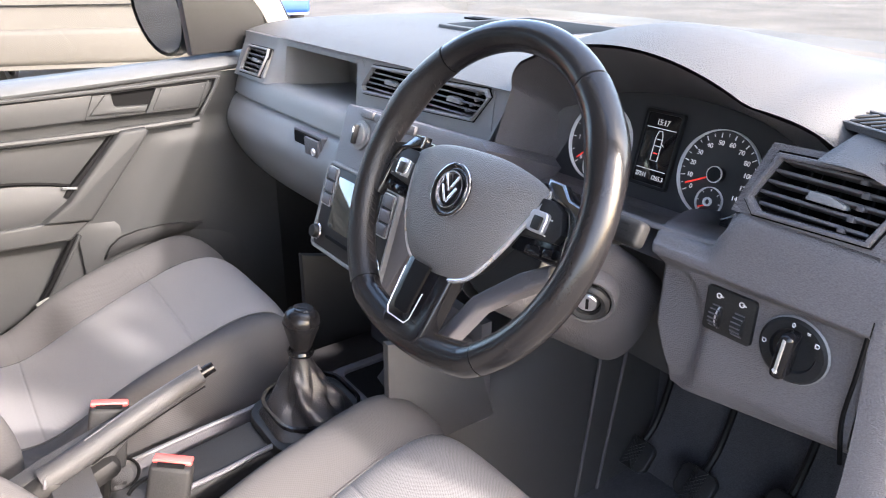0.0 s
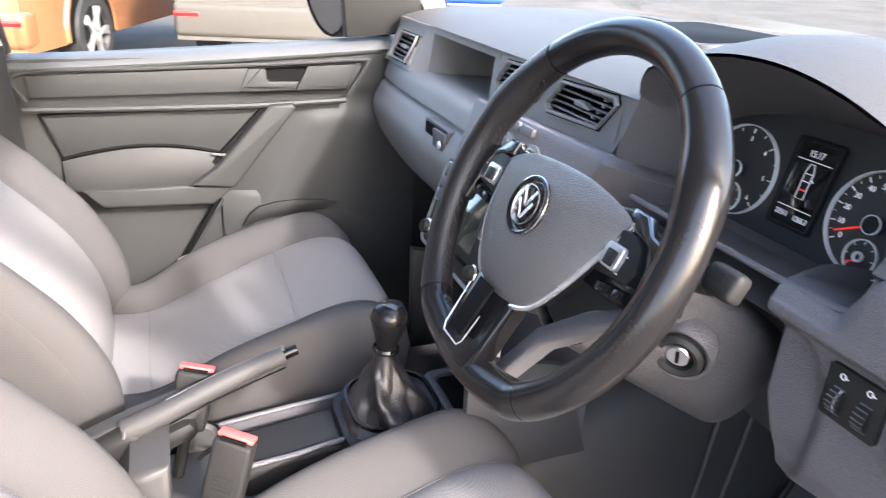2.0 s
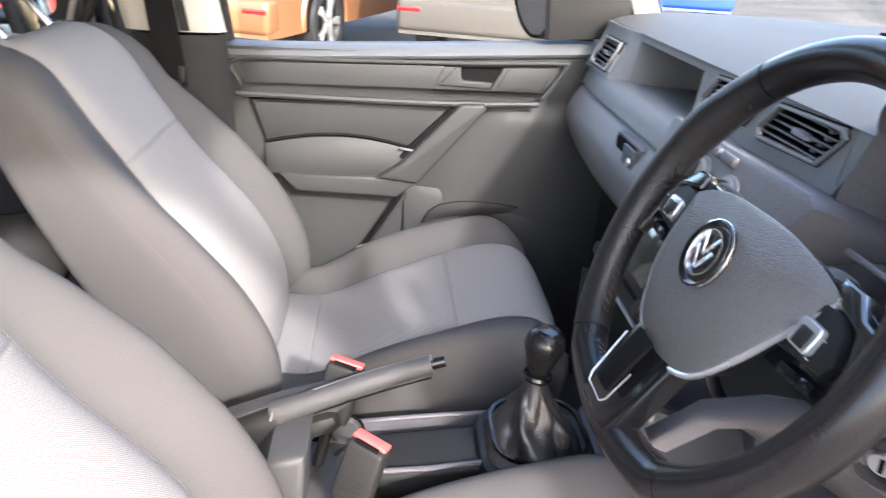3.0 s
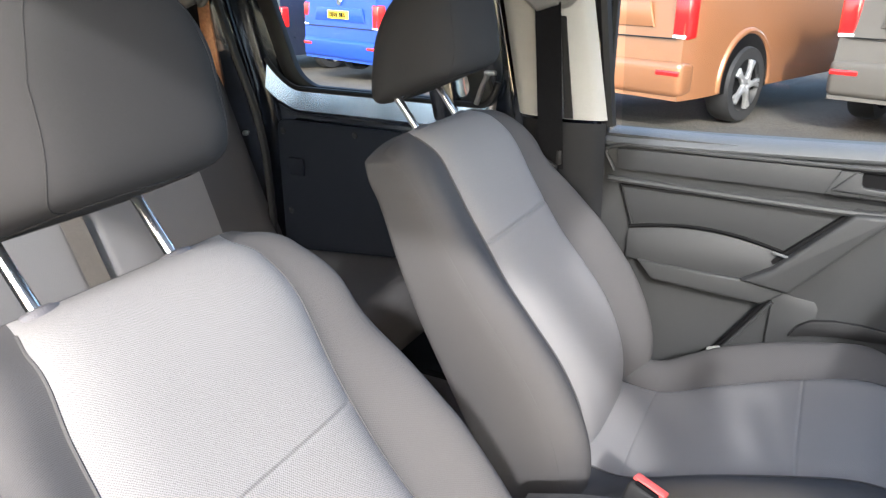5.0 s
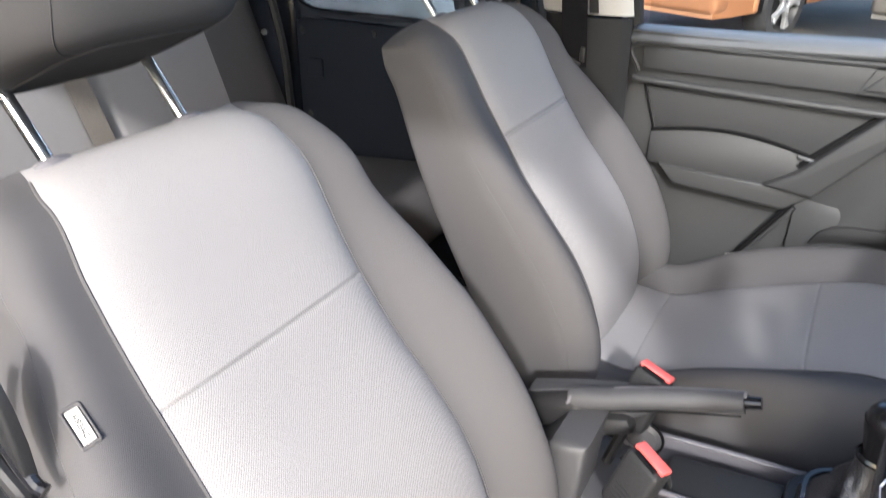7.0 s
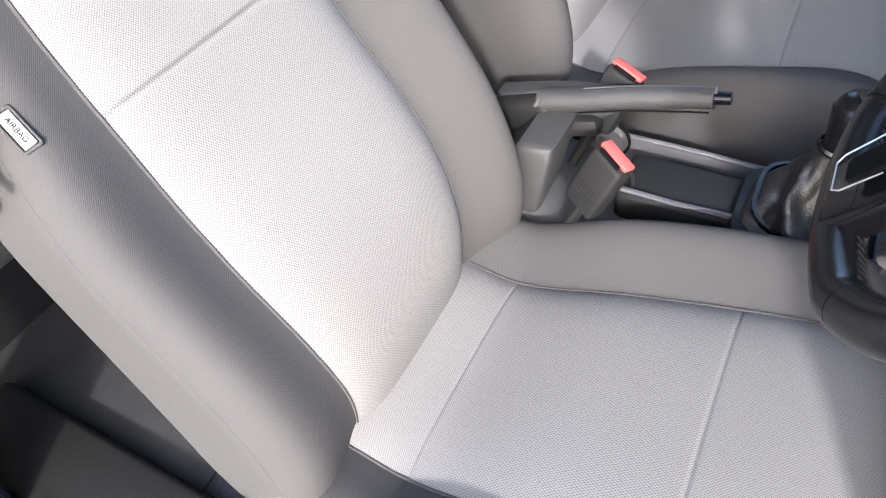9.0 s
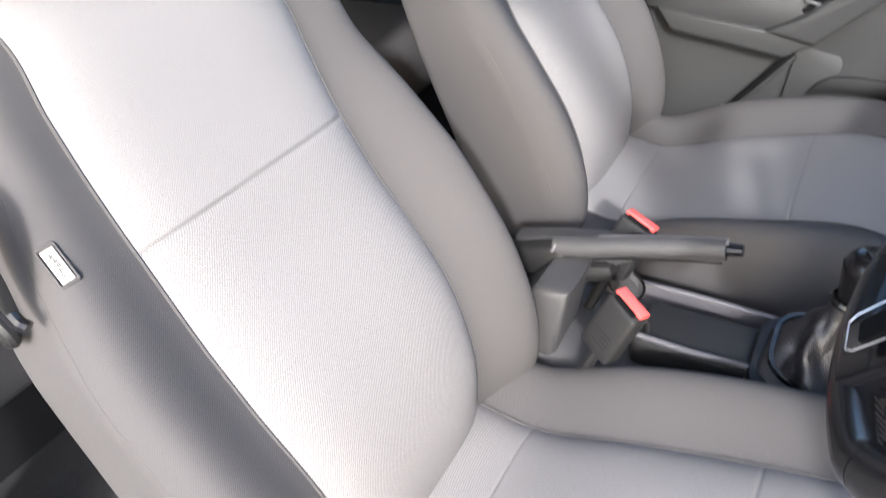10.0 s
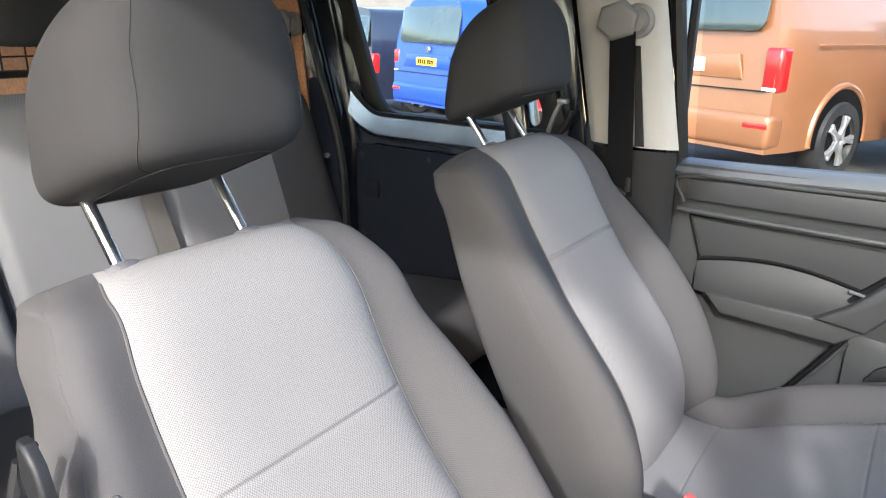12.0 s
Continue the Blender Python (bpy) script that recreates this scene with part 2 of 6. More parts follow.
def prism(outline, depth, bevel=0.0, seg=2):
    """A flat outline of (x, z) in the plane y = 0, made thick towards +y; its front edges are rounded."""
    bm = bmesh.new()
    vs = [bm.verts.new((x, 0, z)) for x, z in outline]
    f = bm.faces.new(vs)
    bm.normal_update()
    if f.normal.y > 0:
        f.normal_flip()
    r = bmesh.ops.extrude_face_region(bm, geom=[f])
    bmesh.ops.translate(bm, vec=(0, depth, 0), verts=[v for v in r["geom"] if isinstance(v, bmesh.types.BMVert)])
    bmesh.ops.recalc_face_normals(bm, faces=bm.faces[:])
    if bevel:
        es = [e for e in bm.edges if all(abs(v.co.y) < 1e-6 for v in e.verts)]
        bmesh.ops.bevel(bm, geom=es, offset=bevel, segments=seg, profile=0.5, affect="EDGES")
    return bm


def rounded(w, h, r, n=5):
    pts = []
    for cx, cz, a0 in ((w / 2 - r, h / 2 - r, 0), (-w / 2 + r, h / 2 - r, 90), (-w / 2 + r, -h / 2 + r, 180), (w / 2 - r, -h / 2 + r, 270)):
        for i in range(n + 1):
            a = radians(a0 + 90 * i / n)
            pts.append((cx + r * math.cos(a), cz + r * math.sin(a)))
    return pts


def ring_plate(outer, inner, depth, bevel=0.0):
    """A frame between two outlines of equal length in the plane y = 0, thick towards +y."""
    bm = bmesh.new()
    n = len(outer)
    loops = []
    for o, y in ((outer, 0.0), (inner, 0.0), (inner, depth), (outer, depth)):
        loops.append([bm.verts.new((x, y, z)) for x, z in o])
    for a in range(4):
        A, B = loops[a], loops[(a + 1) % 4]
        for i in range(n):
            bm.faces.new((A[i], A[(i + 1) % n], B[(i + 1) % n], B[i]))
    bmesh.ops.recalc_face_normals(bm, faces=bm.faces[:])
    if bevel:
        es = [e for e in bm.edges if all(abs(v.co.y) < 1e-6 for v in e.verts) and len(e.link_faces) == 2 and any(abs(f.normal.y) < 0.5 for f in e.link_faces)]
        bmesh.ops.bevel(bm, geom=es, offset=bevel, segments=2, profile=0.5, affect="EDGES")
    return bm


def lathe(profile, n=32):
    """(radius, height) pairs turned about z."""
    bm = bmesh.new()
    rows = []
    for r, z in profile:
        if r < 1e-6:
            rows.append([bm.verts.new((0, 0, z))])
        else:
            rows.append([bm.verts.new((r * math.cos(2 * math.pi * i / n), r * math.sin(2 * math.pi * i / n), z)) for i in range(n)])
    for A, B in zip(rows, rows[1:]):
        for i in range(n):
            j = (i + 1) % n
            if len(A) == 1 and len(B) > 1:
                bm.faces.new((A[0], B[j], B[i]))
            elif len(B) == 1 and len(A) > 1:
                bm.faces.new((A[i], A[j], B[0]))
            elif len(A) > 1:
                bm.faces.new((A[i], A[j], B[j], B[i]))
    bmesh.ops.recalc_face_normals(bm, faces=bm.faces[:])
    return bm


def spline(points, n):
    """Catmull-Rom through the points, n steps a span."""
    P = [Vector(p) for p in points]
    P = [2 * P[0] - P[1]] + P + [2 * P[-1] - P[-2]]
    out = []
    for i in range(1, len(P) - 2):
        a, b, c, d = P[i - 1:i + 3]
        for k in range(n):
            t = k / n
            out.append(0.5 * (2 * b + (c - a) * t + (2 * a - 5 * b + 4 * c - d) * t * t + (3 * b - a - 3 * c + d) * t ** 3))
    return out + [P[-2].copy()]


def tube(points, radius, n=12, closed=False, flat=1.0, up=None):
    """A tube along points; radius may be a list; flat squeezes it along its own second axis."""
    bm = bmesh.new()
    P = [Vector(p) for p in points]
    m = len(P)
    R = radius if isinstance(radius, (list, tuple)) else [radius] * m
    rows = []
    ref = Vector(up) if up else None
    for i, p in enumerate(P):
        t = (P[(i + 1) % m] - P[i - 1]) if closed else (P[min(i + 1, m - 1)] - P[max(i - 1, 0)])
        t.normalize()
        if ref is None:
            ref = t.orthogonal()
        u = (ref - t * ref.dot(t)).normalized()
        if not up:
            ref = u
        w = t.cross(u)
        rows.append([bm.verts.new(p + R[i] * (math.cos(a) * u * flat + math.sin(a) * w)) for a in [2 * math.pi * k / n for k in range(n)]])
    for i in range(m if closed else m - 1):
        A, B = rows[i], rows[(i + 1) % m]
        for k in range(n):
            bm.faces.new((A[k], A[(k + 1) % n], B[(k + 1) % n], B[k]))
    if not closed:
        bm.faces.new(rows[0][::-1])
        bm.faces.new(rows[-1])
    bmesh.ops.recalc_face_normals(bm, faces=bm.faces[:])
    return bm


def sheet(fn, us, vs, uvs=None):
    """A grid of fn(u, v) points with UVs in metres (or from uvs(u, v))."""
    bm = bmesh.new()
    layer = bm.loops.layers.uv.new("UVMap")
    G = [[bm.verts.new(fn(u, v)) for v in vs] for u in us]
    for i in range(len(us) - 1):
        for j in range(len(vs) - 1):
            f = bm.faces.new((G[i][j], G[i + 1][j], G[i + 1][j + 1], G[i][j + 1]))
            for loop, (a, b) in zip(f.loops, ((i, j), (i + 1, j), (i + 1, j + 1), (i, j + 1))):
                loop[layer].uv = uvs(us[a], vs[b]) if uvs else (us[a], vs[b])
    return bm


def steps(a, b, n):
    return [a + (b - a) * i / n for i in range(n + 1)]


def part(name, bm, mat, parent=None, label="", sharp=35):
    me = bpy.data.meshes.new(name)
    bm.to_mesh(me)
    bm.free()
    me.materials.append(mat)
    for p in me.polygons:
        p.use_smooth = True
    me.set_sharp_from_angle(angle=radians(sharp))
    ob = new(name, me)
    if parent:
        ob.parent = parent
    return tagged(ob, label)


def thing(name, label, category, at=(0, 0, 0), group="", kind="", m=None):
    ob = tagged(new(name), label, category, group, kind)
    ob.matrix_world = m if m else pose(*at)
    return ob


def single(name, bm, mat, label, category, group="", kind="", sharp=35):
    return tagged(part(name, bm, mat, None, "", sharp), label, category, group, kind)


def text_mesh(body, size, depth=0.0003):
    """Writing in the plane y = 0, read from -y, centred."""
    cu = bpy.data.curves.new("txt", "FONT")
    cu.body, cu.size, cu.extrude, cu.align_x, cu.align_y = body, size, depth, "CENTER", "CENTER"
    ob = bpy.data.objects.new("txt", cu)
    scene.collection.objects.link(ob)
    dg = bpy.context.evaluated_depsgraph_get()
    me = bpy.data.meshes.new_from_object(ob.evaluated_get(dg))
    bpy.data.objects.remove(ob)
    bm = bmesh.new()
    bm.from_mesh(me)
    bpy.data.meshes.remove(me)
    return place(bm, pose(0, 0, 0, 90))


# ---- ground and shell of the parked van ----
def yard_z(x, y):
    """The yard is level round the van and falls gently away towards the parked vans."""
    d = -(0.8 * x + 0.6 * y)
    return 0.17 - 0.06 * (min(max(d, 5.3), 13.0) - 5.3)


YARD = sorted(set(steps(-400, 400, 40) + steps(-20, 20, 40)))
ground = single("ground", sheet(lambda u, v: (u, v, 0.012 * math.sin(u * 0.9) * math.sin(v * 0.7) - 0.006 + yard_z(u, v)), YARD, YARD),
                M_ASPHALT, "damp brown-grey asphalt of a vehicle yard", "ground", kind="structure")

floor = single("floor", joined(box(1.50, 2.75, 0.05, (0, -0.1, 0.40)), box(1.46, 0.04, 0.62, (0, 1.27, 0.70), rot=(-18, 0, 0))), M_CARPET,
               "dark carpeted cab floor and bulkhead", "floor", kind="structure")
ceiling = single("ceiling", joined(box(1.40, 2.95, 0.04, (0, -1.075, 1.80), 0.01), box(1.34, 0.12, 0.05, (0, 0.35, 1.762), 0.02)), M_HEADLINING,
                 "pale cloth headlining of the van roof", "ceiling", kind="structure")
roof = single("roof", box(1.46, 3.00, 0.02, (0, -1.08, 1.835), 0.008), M_PAINT, "dark painted van roof", "roof", kind="structure")

# windscreen, its pillars and the scuttle
windscreen = single("window_1", sheet(lambda u, v: (u * (1 - 0.10 * v), 1.42 - 1.01 * v - 0.10 * (u / 0.75) ** 2, 1.265 + 0.48 * v), steps(-0.74, 0.74, 12), steps(0, 1, 8)),
                    M_GLASS, "clear sloping windscreen above the dashboard", "windscreen", kind="structure")
windscreen.visible_shadow = False


def pillar_line(side):
    return [(side * 0.750, 0.90, 1.14), (side * 0.735, 0.835, 1.24), (side * 0.722, 0.775, 1.34), (side * 0.700, 0.62, 1.50), (side * 0.672, 0.43, 1.66), (side * 0.65, 0.33, 1.74)]


for side in (-1, 1):
    trim = thing("trim", "pale plastic windscreen pillar trim", "pillar trim", kind="structure")
    part("pillar_cover", tube(spline(pillar_line(side), 6), 0.026, 10, flat=0.55, up=(1, 0, 0)), M_TRIMLIGHT, trim)
    part("outer_pillar", tube(spline([(x + side * 0.06, y + 0.02, z) for x, y, z in pillar_line(side)], 6), 0.035, 8), M_PAINT, trim)
bonnet = single("bonnet", sheet(lambda u, v: (u, 1.42 + v, 1.10 - 0.20 * v - 0.10 * (u / 0.8) ** 2 * (0.5 + v)), steps(-0.80, 0.80, 10), steps(0.02, 0.95, 8)), M_PAINT,
                "dark glossy van bonnet beyond the windscreen", "bonnet", kind="structure")

wall_south = thing("wall_south", "dark lined kick panels and bulkhead of the footwells", "wall", kind="structure")
part("kick_panel", box(0.03, 0.62, 0.86, (-0.735, 1.06, 0.82), 0.01), M_BLACK, wall_south)
part("kick_panel", box(0.03, 0.66, 0.92, (0.735, 1.12, 0.82), 0.01), M_LOWER, wall_south)
part("bulkhead", box(1.50, 0.03, 0.84, (0, 1.36, 0.81), 0.01), M_CARPET, wall_south)
# closed driver side, right of and behind the open doorway
wall_east = thing("wall_east", "dark painted body side round the open doorway", "body side", kind="structure")
# thin black sheet added over the carpet, which the sun leaves too light
part("floor_darkener", box(0.62, 1.05, 0.008, (0.40, -0.62, 0.4305), 0.002), M_RUBBER, wall_east, "black sheet added to darken the floor behind the driver seat")
part("sill_cover", box(0.125, 1.30, 0.045, (0.640, 0.20, 0.445), 0.012, 3), M_BLACK, wall_east, "black plastic sill cover")
part("door_sill", box(0.16, 1.25, 0.12, (0.76, 0.36, 0.42), 0.02), M_PAINT, wall_east)
part("roof_rail", box(0.10, 2.9, 0.13, (0.71, -1.0, 1.735), 0.03), M_PAINT, wall_east)
part("pillar", box(0.13, 0.14, 1.35, (0.76, -0.33, 1.08), 0.03), M_PAINT, wall_east)
part("rear_side", place(ring_plate([(x - 1.40, z + 1.08) for x, z in rounded(1.9, 1.35, 0.05)], [(x - 1.38, z + 1.405) for x, z in rounded(1.74, 0.46, 0.06)], 0.05, 0.004), pose(0.82, 0, 0, 0, 0, 90)), M_PAINT, wall_east)
rear_glass = part("window_pane", box(0.004, 1.75, 0.47, (0.79, -1.38, 1.405)), M_GLASS, wall_east)
rear_glass.visible_shadow = False
part("front_post", box(0.12, 0.22, 0.85, (0.80, 1.02, 0.80), 0.03), M_PAINT, wall_east)
wall_north = single("wall_north", box(1.6, 0.06, 1.40, (0, -2.55, 1.1), 0.02), M_PLYPALE, "brown ply lined rear wall of the load space", "wall", kind="structure")


# ---- passenger door ----
def sill_z(y):
    return 1.182 + 0.045 * max(0.0, y) ** 1.3


def make_door():
    d = thing("door_1", "grey plastic lined passenger door, closed, window up", "van door", kind="structure")
    part("outer_skin", box(0.03, 0.98, 0.76, (-0.86, 0.40, 0.75), 0.01), M_PAINT, d)
    # inner lining: one sheet whose depth follows the moulding
    def depth(y, z):
        s = -0.722
        if z > 1.083:
            s += 0.006
        low = min(1.0, max(0.0, (0.93 - z) / 0.10))
        dip = min(1.0, max(0.0, (y - 0.30 - (z - 0.72) * 0.62) / 0.05))
        return s - 0.012 * low * (1 - dip) + 0.012 * dip * min(1.0, max(0.0, (1.055 - z) / 0.03))
    part("lining", sheet(lambda y, z: (depth(y, z), y, z), steps(-0.045, 0.775, 60), steps(0.44, 1.165, 50)), M_DOOR, d, "grey grained door lining")
    # top ledge under the glass
    prof = [(-0.730, -0.045), (-0.716, -0.043), (-0.706, -0.038), (-0.703, -0.032), (-0.709, -0.025), (-0.745, -0.017), (-0.80, -0.017)]
    part("ledge", sheet(lambda y, k: (prof[int(k)][0], y, sill_z(y) + prof[int(k)][1]), steps(-0.045, 0.80, 24), list(range(len(prof)))), M_LEDGE, d, "pale grey ledge below the glass", sharp=60)
    # sail panel in front of the glass, which carries the mirror
    part("sail_panel", place(prism([(0.615, 1.20), (0.80, 1.21), (0.775, 1.34), (0.66, 1.46), (0.60, 1.46)], 0.03, 0.006), pose(-0.722, 0, 0, 0, 0, 90)), M_BLACK, d, "black sail panel")
    # upper insert, its frame, the release handle and the speaker cover
    part("upper_insert", joined(*[place(prism(o, 0.010, 0.001), pose(-0.704, 0, 0, 0, 0, 90)) for o in (
        [(-0.012, 1.094), (-0.016, 1.136), (0.434, 1.143), (0.437, 1.094)], [(0.526, 1.144), (0.640, 1.149), (0.613, 1.094), (0.498, 1.094)], [(0.4372, 1.094), (0.4372, 1.109), (0.4978, 1.108), (0.4978, 1.094)])]), M_DOORDARK, d, "darker sunken insert")
    part("insert_frame", joined(
        tube(spline([(-0.708, -0.022, 1.086), (-0.706, -0.026, 1.141), (-0.704, 0.20, 1.146), (-0.703, 0.45, 1.150), (-0.703, 0.640, 1.156), (-0.703, 0.655, 1.145), (-0.700, 0.612, 1.080)], 6), 0.0045, 8)), M_DOOR, d)
    part("handle_cup", place(prism([(0.425, 1.100), (0.425, 1.150), (0.535, 1.152), (0.510, 1.100)], 0.003), pose(-0.7125, 0, 0, 0, 0, 90)), M_DARK, d, "dark cup behind the door release")
    part("release_handle", place(prism([(0.388, 1.103), (0.424, 1.142), (0.434, 1.140), (0.436, 1.119), (0.442, 1.114), (0.503, 1.112), (0.498, 1.099)], 0.010, 0.003), pose(-0.6985, 0, 0, 0, 0, 90)), M_DOOR, d, "grey plastic release lever")
    part("speaker_cover", place(prism([(0.512, 1.099), (0.536, 1.143), (0.628, 1.146), (0.604, 1.099)], 0.008, 0.0015), pose(-0.7018, 0, 0, 0, 0, 90)), M_DOORDARK, d)
    part("handle_outline", tube([(-0.7035, 0.378, 1.093), (-0.7035, 0.400, 1.1425), (-0.7035, 0.634, 1.1485), (-0.7035, 0.609, 1.0925)], 0.0016, 6, closed=True), M_DARK, d)
    # waist strip
    part("waist_strip", joined(tube(spline([(-0.700, -0.03, 1.072), (-0.697, 0.15, 1.069), (-0.695, 0.40, 1.066), (-0.697, 0.605, 1.070)], 6), 0.0065, 8, flat=1.0)), M_DOOR, d)
    # sunken field under the strip and the pocket with its arched lid
    part("lower_insert", place(prism([(0.0, 1.052), (0.03, 0.975), (0.13, 0.986), (0.26, 0.978), (0.34, 0.958), (0.435, 1.054)], 0.006, 0.002), pose(-0.716, 0, 0, 0, 0, 90)), M_DOORDARK, d)
    part("pocket", sheet(lambda u, v: (-0.722 + (0.006 + 0.024 * math.sin(math.pi * min(1, 0.12 + v * 0.55)) ** 0.8) * (0.6 + 0.4 * math.sin(math.pi * u) ** 0.6),
                                       0.022 + (0.335 - 0.06 * v) * u, 0.899 + (0.052 + 0.038 * math.sin(math.pi * (0.10 + 0.80 * u)) - 0.012 * u) * (1 - v)), steps(0, 1, 28), steps(0, 1, 14)), M_DOORDARK, d, "arched door pocket lid")
    part("pocket_gap", tube([(-0.716, 0.020 + 0.337 * u, 0.902 + 0.052 + 0.038 * math.sin(math.pi * (0.10 + 0.80 * u)) - 0.012 * u) for u in steps(0, 1, 24)], 0.0035, 6), M_DARK, d)
    part("pocket_clip", box(0.006, 0.030, 0.006, (-0.697, 0.325, 0.962), 0.002, rot=(-10, 0, 0)), M_LEDGE, d, "small pale clip")
    part("arm_band", place(prism([(0.050, 0.902), (0.262, 0.899), (0.352, 0.889), (0.306, 0.852), (0.085, 0.862)], 0.040, 0.006, 3), pose(-0.690, 0, 0, 0, 0, 90)), M_DOOR, d, "flat band under the pocket")
    part("insert_gap", joined(tube([(-0.712, -0.006, 1.060), (-0.712, 0.425, 1.058)], 0.0022, 6), tube([(-0.712, -0.006, 1.060), (-0.713, 0.024, 0.972)], 0.0022, 6)), M_DARK, d)
    # diagonal pull and the line that carries on below it
    part("pull_handle", place(prism([(0.437, 1.068), (0.487, 1.070), (0.492, 1.058), (0.352, 0.890), (0.300, 0.896), (0.262, 0.901), (0.318, 0.938)], 0.05, 0.008, 3), pose(-0.676, 0, 0, 0, 0, 90)), M_DOOR, d, "sloping grey pull handle")
    part("pull_shadow_gap", place(prism([(0.425, 1.062), (0.437, 1.064), (0.318, 0.938), (0.262, 0.901), (0.255, 0.906), (0.306, 0.942)], 0.03, 0.002), pose(-0.702, 0, 0, 0, 0, 90)), M_DARK, d)
    part("lower_line", tube(spline([(-0.706, 0.318, 0.860), (-0.710, 0.272, 0.785), (-0.714, 0.226, 0.712)], 5), 0.0055, 8), M_DARK, d)
    part("lower_edge", tube(spline([(-0.704, 0.326, 0.856), (-0.708, 0.280, 0.781), (-0.712, 0.234, 0.708)], 5), 0.004, 8), M_DOOR, d)
    part("foot_clip", box(0.016, 0.030, 0.012, (-0.700, 0.231, 0.7245), 0.005, rot=(20, 0, 0)), M_TRIMLIGHT, d, "pale plastic clip")
    part("lower_bin", sheet(lambda u, v: (-0.725 + 0.024 * math.sin(math.pi * min(1, 0.04 + u * 0.96)) ** 0.9 * min(1, 6 * v) ** 0.6 * (1 - 0.35 * v), 0.325 + 0.445 * u,
                                          0.872 - 0.045 * u - 0.42 * v), steps(0, 1, 28), [0, 0.02, 0.05, 0.09, 0.14, 0.2, 0.4, 0.7, 1.0]), M_DOOR, d, "moulded lower door bin", 60)
    # the bin is closed; a black plate stands for its shaded hollow
    part("bin_shade", place(prism([(0.366, 0.790), (0.380, 0.816), (0.402, 0.832), (0.44, 0.840), (0.49, 0.842), (0.54, 0.838), (0.585, 0.829), (0.555, 0.816), (0.51, 0.812), (0.46, 0.810), (0.415, 0.803)], 0.010, 0.001), pose(-0.7005, 0, 0, 0, 0, 90)), M_BLACK, d, "black plate for the shaded opening of the door bin")
    g = part("window_pane", sheet(lambda y, z: (-0.775 + 0.10 * z, y, 1.17 + z * 0.50), steps(-0.03, 0.70, 4), steps(0, 1.0, 4)), M_TINT, d)
    g.visible_shadow = False
    part("window_frame", joined(tube([(-0.765, -0.055, 1.17), (-0.715, -0.085, 1.50), (-0.675, -0.105, 1.70)], 0.016, 8), tube([(-0.675, -0.105, 1.70), (-0.675, 0.40, 1.70)], 0.016, 8),
                                tube([(-0.80, 0.82, 1.20), (-0.765, 0.72, 1.34), (-0.72, 0.62, 1.52), (-0.675, 0.45, 1.70)], 0.018, 8)), M_BLACK, d)
    return d


make_door()

# door mirror outside
mirror = thing("door_mirror", "black door mirror on the passenger side", "mirror")
part("housing", place(lathe([(0, -0.05), (0.06, -0.045), (0.095, -0.01), (0.10, 0.03), (0.095, 0.05)], 24), pose(-0.985, 0.665, 1.285, 98, 0, 20) @ Matrix.Diagonal((0.95, 1.15, 1.0, 1))), M_BLACK, mirror)
part("glass", place(lathe([(0, 0.046), (0.088, 0.046), (0.09, 0.044)], 24), pose(-0.985, 0.665, 1.285, 98, 0, 20) @ Matrix.Diagonal((0.95, 1.15, 1.0, 1))), M_MIRROR, mirror)
part("arm", box(0.14, 0.05, 0.05, (-0.85, 0.72, 1.215), 0.02), M_BLACK, mirror)

# ---- pillar between the doors, with its seat belt ----
pillar = thing("trim", "pale upper and grey lower centre pillar trim", "pillar trim", kind="structure")
part("upper_cover", sheet(lambda z, v: (-0.684 + 0.03 * (z - 1.19) / 0.6 + 0.020 * math.sin(math.pi * v) ** 0.35 - 0.02 * (v - 0.5) ** 2, -0.232 + 0.194 * v - 0.18 * (z - 1.19), z), steps(1.195, 1.80, 10), steps(0, 1, 16)), M_TRIMLIGHT, pillar)
part("lower_cover", sheet(lambda z, v: (-0.700 + 0.030 * math.sin(math.pi * v) ** 0.5 + 0.03 * (z - 0.45) / 0.74, -0.218 + 0.182 * v - 0.02 * (z - 1.19), z), steps(0.45, 1.193, 10), steps(0, 1, 16)), M_TRIMGREY, pillar)
part("post", box(0.12, 0.20, 1.35, (-0.78, -0.17, 1.10), 0.02), M_PAINT, pillar)
part("post_flange", place(prism([(-0.330, 0.45), (-0.330, 1.205), (-0.610, 1.75), (-0.06, 1.75), (-0.06, 0.45)], 0.02, 0.003), pose(-0.775, 0, 0, 0, 0, 90)), M_SEAL, pillar, "black flange behind the door gap")


